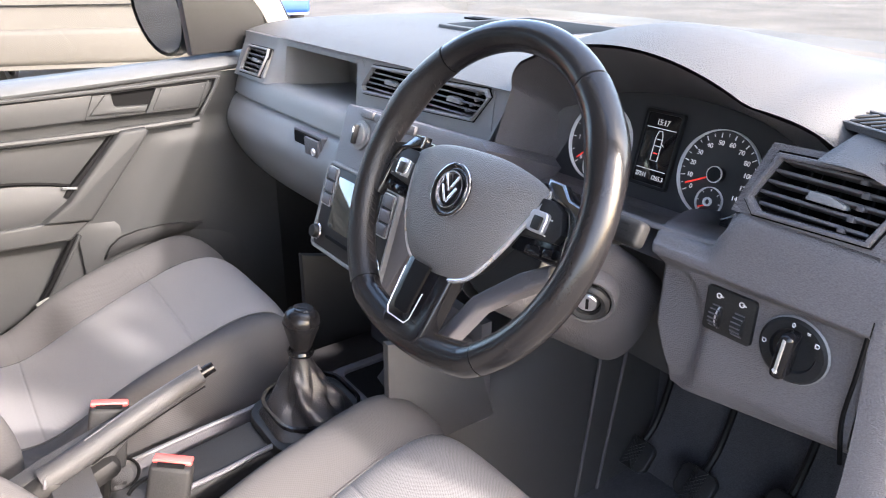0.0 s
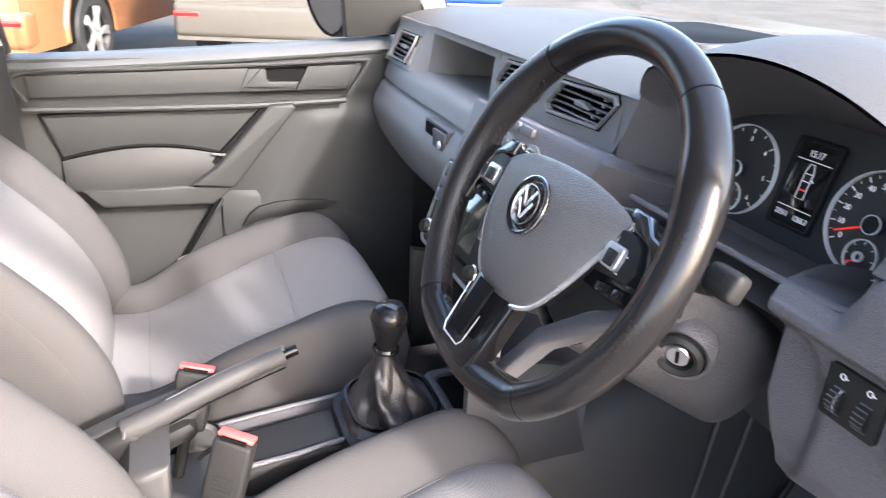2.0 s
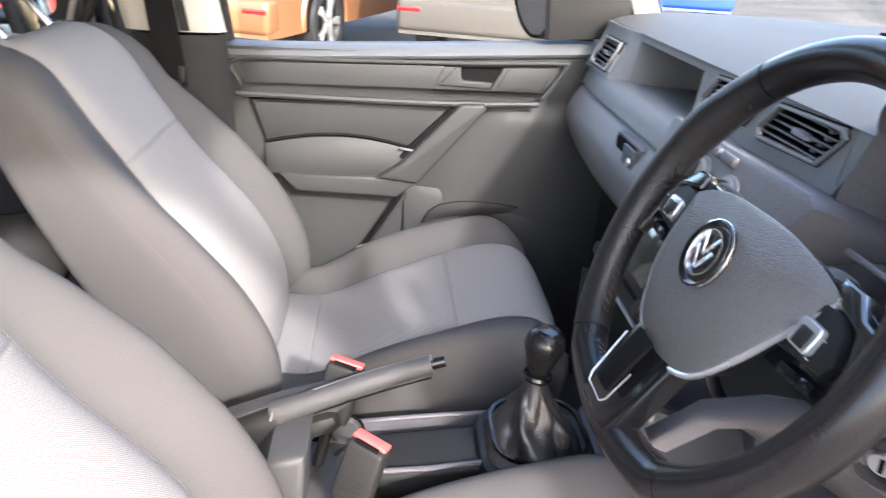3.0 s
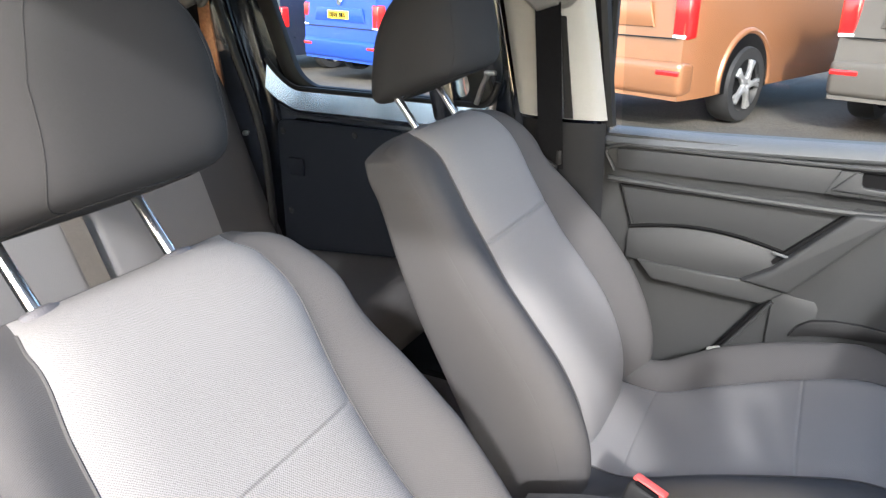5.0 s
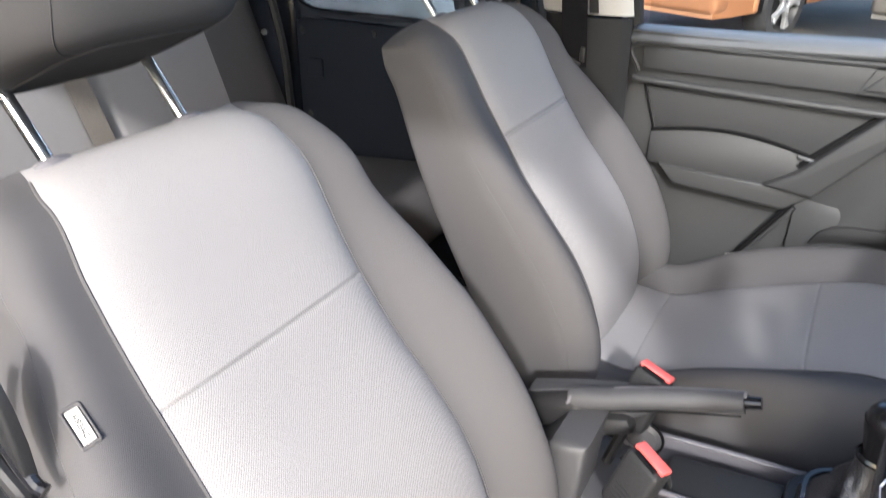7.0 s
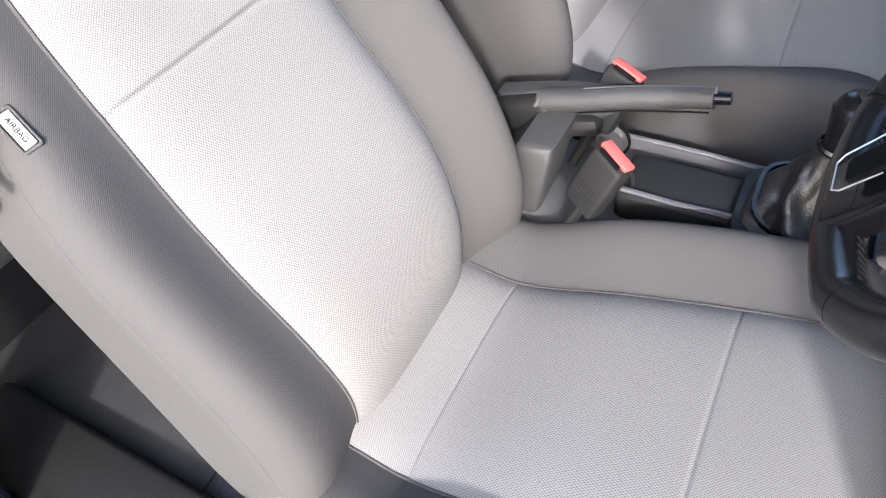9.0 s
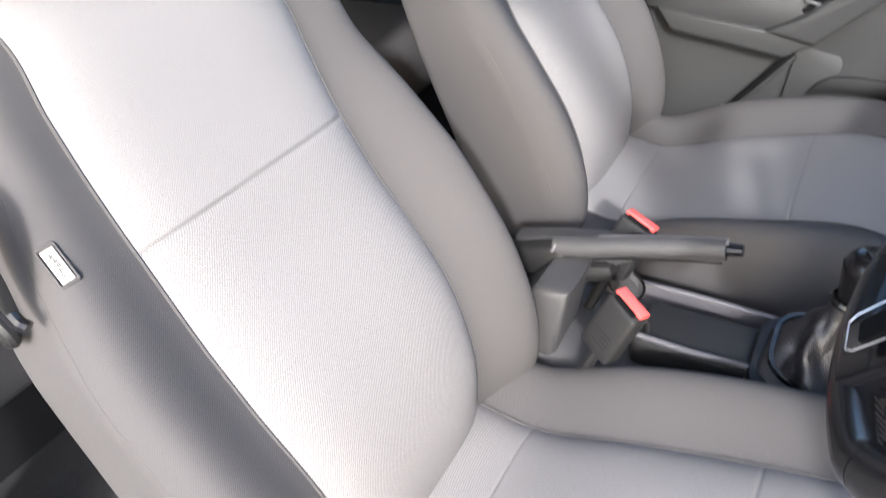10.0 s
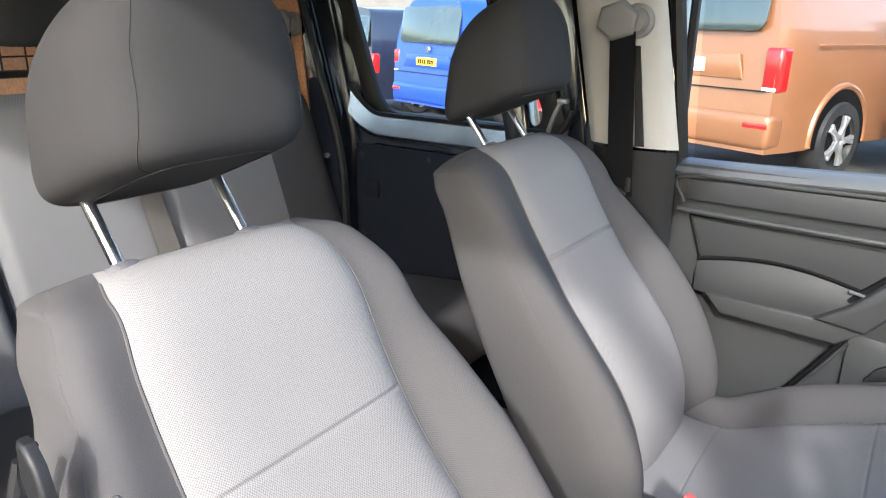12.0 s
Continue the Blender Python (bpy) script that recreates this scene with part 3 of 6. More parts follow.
def seat_belt(at, low, label):
    b = thing("seat_belt", label, "seat belt", group="seat belts on the pillars")
    x, y, z = at
    cap = [(0.046 * math.cos(a), 0.040 * math.sin(a)) for a in [radians(20 + 60 * k) for k in range(6)]]
    part("anchor_cover", place(prism(cap, 0.022, 0.010, 4), pose(x + 0.026, y, z, 0, 0, 90)), M_TRIMANCHOR, b, "grey plastic anchor cover")
    part("anchor_bolt", place(lathe([(0, 0.012), (0.020, 0.011), (0.026, 0.006), (0.028, 0.0)], 24), pose(x + 0.004, y + 0.036, z, 0, 90, 0)), M_TRIMANCHOR, b, "grey anchor bolt cover")
    part("bolt_ring", place(lathe([(0.024, 0.0), (0.034, 0.001), (0.034, 0.006), (0.026, 0.010)], 24), pose(x + 0.001, y + 0.038, z, 0, 90, 0)), M_TRIMANCHOR, b)
    part("webbing", sheet(lambda s, w: (x + 0.016 + (low[0] - x) * s, y + 0.013 + (low[1] - y) * s + w, z - 0.02 + (low[2] - z) * s), steps(0, 1, 8), [-0.027, -0.025, 0.0, 0.025, 0.027]), M_WEB, b, "black belt webbing")
    part("tongue", joined(box(0.010, 0.056, 0.016, (low[0] + 0.018, low[1], low[2] - 0.008), 0.004, rot=(-25, 0, 0)), box(0.006, 0.012, 0.03, (low[0] + 0.018, low[1] + 0.030, low[2] + 0.005), 0.003)), M_BLACK, b, "dark belt tongue")
    return b


# flat black strip on the trim, put in for the belt's shadow
part("belt_shadow", place(prism([(-0.138, 1.400), (-0.128, 1.400), (-0.100, 1.200), (-0.118, 1.200)], 0.004), pose(-0.6465, 0, 0, 0, 0, 90)), M_SEAL, pillar, "thin dark strip for the shadow beside the belt")
seat_belt((-0.652, -0.176, 1.447), (-0.640, -0.146, 1.118), "black seat belt hanging from a grey pillar anchor")

seat_belt((-0.700, -1.192, 1.423), (-0.700, -1.180, 1.02), "black rear seat belt hanging from a grey anchor on the ply")

# ---- sliding door ----
slider = thing("door_2", "dark painted sliding door with a fixed window and trim board", "sliding door", kind="structure")
SX = -0.715


def raked(bm):
    """The window posts lean back above the waist."""
    for v in bm.verts:
        v.co.y -= (0.36 + 0.16 * min(1.0, max(0.0, (v.co.y + 0.87) / 0.51))) * max(0.0, v.co.z - 1.20)
    return bm


part("door_shell", raked(place(ring_plate([(x - 0.550, z + 1.10) for x, z in rounded(0.90, 1.40, 0.05, 8)], [(x - 0.612, z + 1.405) for x, z in rounded(0.590, 0.46, 0.07, 8)], 0.03, 0.004), pose(SX - 0.03, 0, 0, 0, 0, 90))), M_PAINT, slider)
part("window_surround", raked(place(ring_plate([(x - 0.612, z + 1.405) for x, z in rounded(0.615, 0.485, 0.085, 8)], [(x - 0.612, z + 1.405) for x, z in rounded(0.506, 0.405, 0.055, 8)], 0.018, 0.007), pose(SX - 0.02, 0, 0, 0, 0, 90))), M_SEAL, slider, "black rubber window surround")


def ledge_point(u, v):
    """The polished band under the window, which turns up at both ends; u along it, v down it."""
    y = -0.940 + 0.660 * u
    up = 0.070 * max(0.0, 1 - u / 0.13) ** 2 + 0.055 * max(0.0, (u - 0.90) / 0.10) ** 2
    return (SX - 0.004 + 0.013 * v + 0.002 * v * v, y - 0.31 * up, 1.193 + up - (0.052 + 0.25 * up) * v)


part("sill_step", sheet(ledge_point, steps(0, 1, 48), steps(0, 1, 8)), M_SILL, slider, "dark painted ledge under the window, its bright sheen put into the colour", 80)
part("ledge_bead", tube([Vector(ledge_point(u, 0.0)) + Vector((0.004, 0, 0.003)) for u in steps(0, 1, 48)], 0.007, 8), M_SEAL, slider)
part("ledge_shadow_line", tube([Vector(ledge_point(u, 1.0)) + Vector((0.001, 0, -0.004)) for u in steps(0.05, 1, 40)], 0.006, 8), M_PAINT, slider)
part("trim_board", place(prism([(x - 0.632, z + 0.794) for x, z in rounded(0.60, 0.64, 0.03)], 0.006, 0.002), pose(SX + 0.012, 0, 0, 0, 0, 90)), M_HARDBOARD, slider, "dark blue-black hardboard trim")
for y, z in ((-0.681, 1.094), (-0.912, 1.082), (-0.36, 1.09), (-0.905, 0.86), (-0.90, 0.62), (-0.6, 0.55)):
    part("fixing", place(lathe([(0, 0.004), (0.007, 0.003), (0.009, 0)], 12), pose(SX + 0.012, y, z, 0, 90, 0)), M_SEAL, slider)
part("grip", box(0.012, 0.05, 0.05, (SX + 0.016, -0.872, 0.990), 0.01), M_HARDBOARD, slider)
g = part("window_pane", raked(sheet(lambda y, z: (SX - 0.045, y, z), steps(-0.90, -0.32, 6), [1.195, 1.20, 1.62])), M_GLASS, slider)
g.visible_shadow = False
part("latch", joined(box(0.016, 0.026, 0.010, (-0.676, -0.300, 1.276), 0.003), tube(spline([(-0.682, -0.335, 1.205), (-0.678, -0.322, 1.238), (-0.676, -0.306, 1.272)], 6), 0.006, 8)), M_STEEL, slider, "steel door latch")
part("front_jamb", raked(box(0.08, 0.07, 1.35, (-0.745, -0.268, 1.10), 0.015)), M_PAINT, slider)
rail = thing("trim", "dark painted rear body pillar with rubber seal", "body pillar", kind="structure")
part("rear_jamb", place(prism([(-0.985, 0.45), (-0.985, 1.12), (-1.170, 1.75), (-1.290, 1.75), (-1.100, 1.12), (-1.100, 0.45)], 0.09, 0.012), pose(-0.705, 0, 0, 0, 0, 90)), M_PAINT, rail)
part("seal", tube(spline([(-0.692, -0.965, 0.45), (-0.692, -0.965, 0.92), (-0.690, -0.985, 1.11), (-0.685, -1.045, 1.30), (-0.678, -1.105, 1.50), (-0.665, -1.170, 1.74)], 6), 0.011, 8), M_SEAL, rail)
part("screw", place(lathe([(0, 0.012), (0.006, 0.011), (0.008, 0.0)], 12), pose(-0.706, -1.045, 1.063, 0, 90, 0)), M_STEEL, rail)
ply = single("wall_west", joined(box(0.012, 1.50, 1.35, (-0.755, -1.79, 1.10), 0.002), place(prism([(-1.105, 1.04), (-1.105, 1.12), (-1.160, 1.75), (-1.40, 1.75), (-1.40, 1.04)], 0.012, 0.002), pose(-0.700, 0, 0, 0, 0, 90))), M_PLY, "brown ply lining on the load space side", "wall lining", kind="structure")


# ---- seats ----
BACK_FRONT = spline([(0.085, 0, 0.60), (0.104, 0, 0.66), (0.108, 0, 0.72), (0.098, 0, 0.785), (0.062, 0, 0.862), (0.010, 0, 0.930), (-0.036, 0, 0.985), (-0.080, 0, 1.050), (-0.112, 0, 1.100), (-0.138, 0, 1.145), (-0.165, 0, 1.182), (-0.200, 0, 1.205), (-0.241, 0, 1.2125)], 5)
BACK_REAR = spline([(0.03, 0, 0.56), (0.010, 0, 0.62), (-0.02, 0, 0.69), (-0.055, 0, 0.76), (-0.095, 0, 0.84), (-0.130, 0, 0.91), (-0.160, 0, 0.97), (-0.195, 0, 1.04), (-0.220, 0, 1.09), (-0.242, 0, 1.135), (-0.262, 0, 1.170), (-0.268, 0, 1.197), (-0.2415, 0, 1.2125)], 5)
CUSH_TOP = spline([(0.060, 0, 0.700), (0.120, 0, 0.690), (0.190, 0, 0.690), (0.300, 0, 0.738), (0.420, 0, 0.783), (0.500, 0, 0.806), (0.560, 0, 0.802), (0.595, 0, 0.770), (0.606, 0, 0.715), (0.600, 0, 0.64), (0.585, 0, 0.57)], 5)


def lookup(table, s):
    """The value of a (position, value) table at s."""
    for (a, va), (b, vb) in zip(table, table[1:]):
        if s <= b:
            t = max(0.0, (s - a) / (b - a))
            t = t * t * (3 - 2 * t)
            return va + (vb - va) * t
    return table[-1][1]


CREASE = 0.580
BACK_WIDTH = [(0, 0.246), (0.18, 0.256), (0.45, 0.258), (0.75, 0.228), (0.90, 0.211), (1.0, 0.190)]
BACK_BOLSTER = [(0, 0.020), (0.20, 0.047), (0.45, 0.047), (0.70, 0.010), (0.88, 0.002), (1.0, 0.0)]
PANEL_WIDTH = [(0, 0.122), (0.15, 0.128), (0.40, 0.145), (0.58, 0.141), (0.75, 0.143), (0.90, 0.134), (1.0, 0.122)]


SHAPE = {"flat_side": 0}


def back_point(s, w):
    """Of the backrest: s up its height (0 to 1), w round its section: 0 the middle of the front, 1 the panel's seam, 2 the bolster's outer edge, 3 the middle of the rear."""
    k = s * (len(BACK_FRONT) - 1)
    i = min(int(k), len(BACK_FRONT) - 2)
    F, B = BACK_FRONT[i].lerp(BACK_FRONT[i + 1], k - i), BACK_REAR[i].lerp(BACK_REAR[i + 1], k - i)
    t = (BACK_FRONT[i + 1] - BACK_FRONT[i]).normalized()
    n = Vector((t.z, 0, -t.x))
    hw, bol, pw = lookup(BACK_WIDTH, s), lookup(BACK_BOLSTER, s), min(lookup(PANEL_WIDTH, s), lookup(BACK_WIDTH, s) * 0.92)
    sign = -1 if w < 0 else 1
    a = abs(w)
    pw += 0.004 if sign < 0 else -0.010
    ridge = 0.012
    if SHAPE["flat_side"]:   # the driver's panel leans inwards at the shoulder
        pw += (-0.010 if sign > 0 else 0.010) * min(1.0, max(0.0, (s - 0.60) / 0.30))
    if sign == SHAPE["flat_side"]:   # the driver's outer bolster is sat down flatter
        bol *= 0.50
        ridge = 0.006
        hw -= 0.034 * (0.6 + 0.4 * min(1.0, s / 0.5)) + 0.014 * min(1.0, max(0.0, (s - 0.5) / 0.2))
    crease = -0.0032 * math.exp(-((s - CREASE) / 0.0036) ** 2) if a < 1 else 0.0
    if a <= 1:
        x, d, q = pw * a, 0.010 * (1 - a ** 4) - 0.006 * a ** 10 + crease, 0.0
    elif a <= 2:
        r = a - 1
        x = pw + (hw - pw) * math.sin(r * math.pi / 2) ** 0.85
        d = -0.006 + (bol + ridge) * math.sin(min(1, r * 1.15) * math.pi * 0.72) ** 1.2
        q = 0.32 * r ** 2.2
    else:
        r = a - 2
        x = hw * (1 - 0.03 * r) if r < 0.35 else hw * (1 - 0.03 * r) * math.cos((r - 0.35) / 0.65 * math.pi / 2) ** 0.55
        d = (-0.006 + (bol + ridge) * math.sin(math.pi * 0.72) ** 1.2) * (1 - r)
        q = 0.32 + 0.68 * math.sin(min(1, r / 0.55) * math.pi / 2)
    d *= 1 - min(1.0, max(0.0, (s - 0.93) / 0.07)) ** 2
    p = F.lerp(B, q) + n * d * (1 - q)
    over = max(0.0, (x - pw) / max(0.01, 0.21 - pw))
    p.z -= 0.034 * over ** 2 * max(0.0, (s - 0.72) / 0.28) ** 1.5
    return Vector((sign * x, p.x, p.z))


CUSH_WIDTH = [(0, 0.235), (0.25, 0.250), (0.55, 0.258), (0.70, 0.240), (0.85, 0.215), (1.0, 0.205)]
CUSH_BOLSTER = [(0, 0.004), (0.12, 0.020), (0.32, 0.042), (0.50, 0.030), (0.66, 0.006), (1.0, 0.0)]


def cushion_point(s, w):
    """Of the cushion: s from its rear over the front edge, w as for the backrest, 3 the lower edge."""
    k = s * (len(CUSH_TOP) - 1)
    i = min(int(k), len(CUSH_TOP) - 2)
    F = CUSH_TOP[i].lerp(CUSH_TOP[i + 1], k - i)
    t = (CUSH_TOP[i + 1] - CUSH_TOP[i]).normalized()
    n = Vector((-t.z, 0, t.x))
    hw, bol, pw = lookup(CUSH_WIDTH, s), lookup(CUSH_BOLSTER, s), lookup([(0, 0.142), (0.5, 0.150), (1, 0.160)], s)
    sign = -1 if w < 0 else 1
    a = abs(w)
    if a <= 1:
        groove = sum(-0.0012 * math.exp(-((s - g) / 0.0026) ** 2) for g in (0.185, 0.405))
        x, d, drop = pw * a, 0.008 * (1 - a ** 4) - 0.005 * a ** 10 + groove, 0.0
    elif a <= 2:
        r = a - 1
        x = pw + (hw - pw) * math.sin(r * math.pi / 2) ** 0.9
        d = -0.005 + (bol + 0.010) * math.sin(min(1, r * 1.2) * math.pi * 0.70)
        drop = 0.16 * r ** 2.6
    else:
        r = a - 2
        x = hw * (1 - 0.06 * r)
        d = (-0.005 + (bol + 0.010) * math.sin(math.pi * 0.70)) * (1 - r)
        drop = 0.16 + 0.84 * r
    p = F + n * d
    p.z = p.z + (0.52 - p.z) * drop if p.z > 0.52 else p.z
    if a > 1:
        p.x -= 0.10 * max(0, a - 1.2) * max(0.0, s - 0.55)
    return Vector((sign * x, p.x, p.z))


def head_point(u, v, out=0.0):
    """Of a padded head restraint: u round it, v up it; its own origin is the middle of its lower face."""
    a, b = u * 2 * math.pi, (v - 0.5) * math.pi

    def sp(c, e):
        return math.copysign(abs(c) ** e, c)
    low = b < 0
    cz = sp(math.sin(b), 0.36 if low else 1.0)
    cr = abs(math.cos(b)) ** (0.30 if low else 0.53)
    wid = 0.1174 - 0.013 * max(0, cz) ** 1.7 + out
    x = wid * cr * sp(math.cos(a), 0.38)
    y = (0.0694 + out) * cr * sp(math.sin(a), 0.95)
    z = 0.0856 + (0.0856 + out) * cz
    y += 0.0825 * (1 - z / 0.1712) * (1 if y > 0 else 0.2) - 0.014 * (x / 0.14) ** 2 + 0.689 * (z - 0.05)
    return Vector((x, y, z))

def headrest_mesh():
    return sheet(head_point, steps(0, 1, 64), steps(0.0, 1, 44), lambda u, v: (u * 0.72, v * 0.30))


def make_seat(name, label, x0, dy, dz, tilt, head_up, head_on):
    s = thing(name, label, "car seat", (x0, dy, dz), group="front seats")
    SHAPE["flat_side"] = 1 if x0 > 0 else 0
    ws_panel = steps(-1, 1, 40)
    rows = sorted(set(steps(0, 1, 80) + steps(CREASE - 0.010, CREASE + 0.010, 20)))
    crows = sorted(set(steps(0, 1, 80) + steps(0.177, 0.193, 18) + steps(0.397, 0.413, 18)))
    part("backrest_panel", sheet(lambda a, b: back_point(a, b), rows, ws_panel, lambda a, b: (a * 0.74, b * 0.147)), M_PANEL, s, "light grey woven centre panel", 80)
    for sg in (1, -1):
        part("backrest_bolster", sheet(lambda a, b: back_point(a, sg * b), rows, steps(1, 3, 40), lambda a, b: (a * 0.74, b * 0.12)), M_BOLSTER, s, "darker grey cloth bolster", 80)
    part("cushion_panel", sheet(lambda a, b: cushion_point(a, b), crows, ws_panel, lambda a, b: (a * 0.75, b * 0.15)), M_PANEL, s, "light grey woven centre panel", 80)
    for sg in (1, -1):
        part("cushion_bolster", sheet(lambda a, b: cushion_point(a, sg * b), crows, steps(1, 3, 30), lambda a, b: (a * 0.75, b * 0.12)), M_BOLSTER, s, "darker grey cloth bolster", 80)
    for sx in (-1, 1):
        part("seam", tube([back_point(q, sx * 1.0) + Vector((0, 0.001, 0)) for q in steps(0.02, 0.97, 60)], 0.0016, 6), M_BOLSTER, s)
        part("seam", tube([cushion_point(q, sx * 1.0) + Vector((0, 0, 0.001)) for q in steps(0.02, 0.80, 50)], 0.0016, 6), M_BOLSTER, s)
    for sx in (-1, 1):
        part("edge_seam", tube([back_point(q, sx * 1.86) for q in steps(0.10, 0.93, 60)], 0.0005, 6), M_BOLSTER, s, "fine stitched seam along the bolster")
    # head restraint on two posts
    top = Vector((0, -0.240, 1.204))
    lean = Matrix.Rotation(radians(tilt), 4, "X")
    hm = Matrix.Translation(top) @ lean @ pose(0, head_on, head_up, -14)
    part("headrest", place(headrest_mesh(), hm), M_HEAD, s, "dark grey cloth headrest", 80)
    for flip in (False, True):
        line = [(0.186 - 0.105 * max(0.0, 1 - v / 0.62) ** 1.5, v) for v in steps(0.05, 0.97, 44)]
        part("headrest_seam", place(tube([head_point(0.5 - u if flip else u, v, 0.0002) for u, v in line], 0.0005, 6), hm), M_HEAD, s)
    part("headrest_seam", place(tube([head_point(u, 0.055, 0.0003) for u in steps(0, 1, 64)], 0.0008, 6), hm), M_HEAD, s)
    for sx in (-1, 1):
        part("headrest_post", place(tube([(sx * 0.074, 0, -0.03), (sx * 0.074, 0, head_up + 0.05)], 0.0066, 14), Matrix.Translation(top) @ lean), M_CHROME, s, "chrome post")
        part("post_collar", place(lathe([(0.008, 0.009), (0.013, 0.0085), (0.018, 0.005), (0.0205, -0.002), (0.0205, -0.006)], 24), Matrix.Translation(top + Vector((sx * 0.074, 0, 0.004))) @ lean @ Matrix.Diagonal((1.05, 0.78, 0.7, 1))), M_CONSOLE, s, "grey plastic collar")
    part("seat_base", box(0.40, 0.44, 0.14, (0, 0.30, 0.50), 0.02), M_BLACK, s)
    for sx in (-1, 1):
        part("seat_rail", box(0.04, 0.62, 0.03, (sx * 0.20, 0.27, 0.440 - dz), 0.006), M_STEEL, s)
        part("side_shield", box(0.03, 0.42, 0.10, (sx * 0.245, 0.22, 0.60), 0.014), M_BLACK, s)
    return s


dseat = make_seat("driver_seat", "grey cloth driver seat with light woven centre and adjustable headrest", 0.369, 0.028, 0.004, 36.3, 0.068, 0.034)
pseat = make_seat("passenger_seat", "grey cloth passenger seat with light woven centre and raised headrest", -0.371, -0.022, 0.018, 37.4, 0.060, 0.030)
SHAPE["flat_side"] = 1
near = min(((s, w) for s in steps(0.5, 0.95, 90) for w in steps(1.05, 2.0, 60)), key=lambda q: (back_point(*q) - Vector((0.190, -0.089, 1.076))).length)
spot = back_point(*near)
tag_n = (back_point(near[0] + 0.004, near[1]) - spot).cross(spot - back_point(near[0], near[1] + 0.02)).normalized()
tag_n = tag_n if tag_n.y > 0 else -tag_n
tag_l = (Vector((0, -0.60, 0.80)) - tag_n * Vector((0, -0.60, 0.80)).dot(tag_n)).normalized()
tag_x = (-tag_n).cross(tag_l)
TAG = Matrix((tag_x, -tag_n, tag_l)).transposed().to_4x4()
TAG.translation = spot + tag_n * 0.0015
tag = part("airbag_tag", place(box(0.0105, 0.002, 0.028, (0, 0.001, 0), 0.0008), TAG), M_TRIMLIGHT, dseat, "small white sewn tag")
part("tag_writing", place(place(text_mesh("AIRBAG", 0.0058), pose(0, -0.0006, 0, 0, 90)), TAG), M_TRIMGREY, tag)
part("tag_pocket", place(ring_plate(rounded(0.0165, 0.0345, 0.003), rounded(0.0118, 0.0292, 0.0015), 0.005, 0.0016), TAG @ pose(0, -0.0004, 0)), M_BOLSTER, dseat)

# ---- belt guide on the driver seat's outer side ----
GUIDE = pose(0.233, -0.012, 0.002, 0, 0, 90)
guide = part("belt_guide", place(prism([(-0.118, 1.148), (-0.108, 1.147), (-0.096, 1.133), (-0.088, 1.110), (-0.084, 1.080), (-0.085, 1.052), (-0.092, 1.060), (-0.106, 1.084), (-0.120, 1.116)], 0.010, 0.004, 3), GUIDE), M_BLACK, dseat, "black plastic belt guide")
part("guide_lip", tube(spline([(0.226, -0.122, 1.146), (0.228, -0.132, 1.118), (0.228, -0.122, 1.084), (0.228, -0.098, 1.050), (0.226, -0.088, 1.044)], 8), 0.0055, 10), M_GLOSS, guide)
part("guide_loop", tube(spline([(0.222, -0.150, 1.120), (0.230, -0.152, 1.085), (0.230, -0.140, 1.050), (0.228, -0.118, 1.022), (0.224, -0.135, 1.008), (0.218, -0.165, 1.012)], 8), 0.0065, 10), M_BLACK, guide)

# ---- rear bench ----
def rear_seat(x, w, v0, v1, label, head):
    r = thing("bench_seat", label, "car seat", (x, 0, 0), group="rear seats")

    def bp(s, v):
        q = abs(v)
        return ((w / 2) * v, -0.92 - 0.20 * s + 0.030 * q ** 6 * (-1 if q > 0.9 else 0) - 0.05 * max(0, s - 0.90) ** 2 / 0.01, 0.72 + 0.56 * s - 0.035 * q ** 6 * s)
    part("backrest_panel", sheet(bp, steps(0, 1, 30), steps(v0, v1, 20), lambda a, b: (a * 0.60, b * w / 2)), M_PANEL, r, "pale woven panel", 80)
    sides = [sheet(bp, steps(0, 1, 30), steps(a, b, 8), lambda u, v: (u * 0.6, v * w / 2)) for a, b in ((-1.0, v0), (v1, 1.0)) if b - a > 0.01]
    part("backrest_side", joined(*sides, box(w * 0.99, 0.10, 0.55, (0, -1.090, 0.97), 0.03, rot=(20, 0, 0))), M_BOLSTER, r, "dark cloth sides", 80)
    part("cushion", box(w * 0.97, 0.50, 0.17, (0, -0.66, 0.70), 0.06, 4, rot=(6, 0, 0)), M_BOLSTER, r)
    part("seat_base", box(w * 0.7, 0.36, 0.20, (0, -0.70, 0.52), 0.02), M_BLACK, r)
    if head:
        part("headrest", place(headrest_mesh(), pose(0.03, -1.135, 1.385, -6) @ Matrix.Diagonal((0.88, 0.9, 0.92, 1))), M_HEAD, r, "dark cloth headrest", 80)
        for sx in (-1, 1):
            part("headrest_post", tube([(0.03 + sx * 0.06, -1.135, 1.24), (0.03 + sx * 0.06, -1.135, 1.41)], 0.0055, 10), M_CHROME, r)
    return r


rear_seat(-0.435, 0.590, -0.22, 0.98, "grey rear seat with pale panel and dark outer side", True)
rear_seat(0.040, 0.350, -0.97, 0.97, "grey rear middle seat with pale panel", True)
rear_seat(0.425, 0.420, -0.96, 0.40, "grey rear seat behind the driver seat", False)
single("rear_seat_belt", sheet(lambda s, v: (-0.108 - 0.022 * (1 - s) + v, -0.910 - 0.205 * s, 0.74 + 0.56 * s), steps(0, 1, 12), [-0.026, 0, 0.026]), M_WEBBROWN, "brown-grey belt webbing lying down the rear backrest", "seat belt")


# ---- dashboard ----
dash = thing("dashboard", "dark grey grained plastic dashboard with vents, cluster and open shelf", "dashboard")


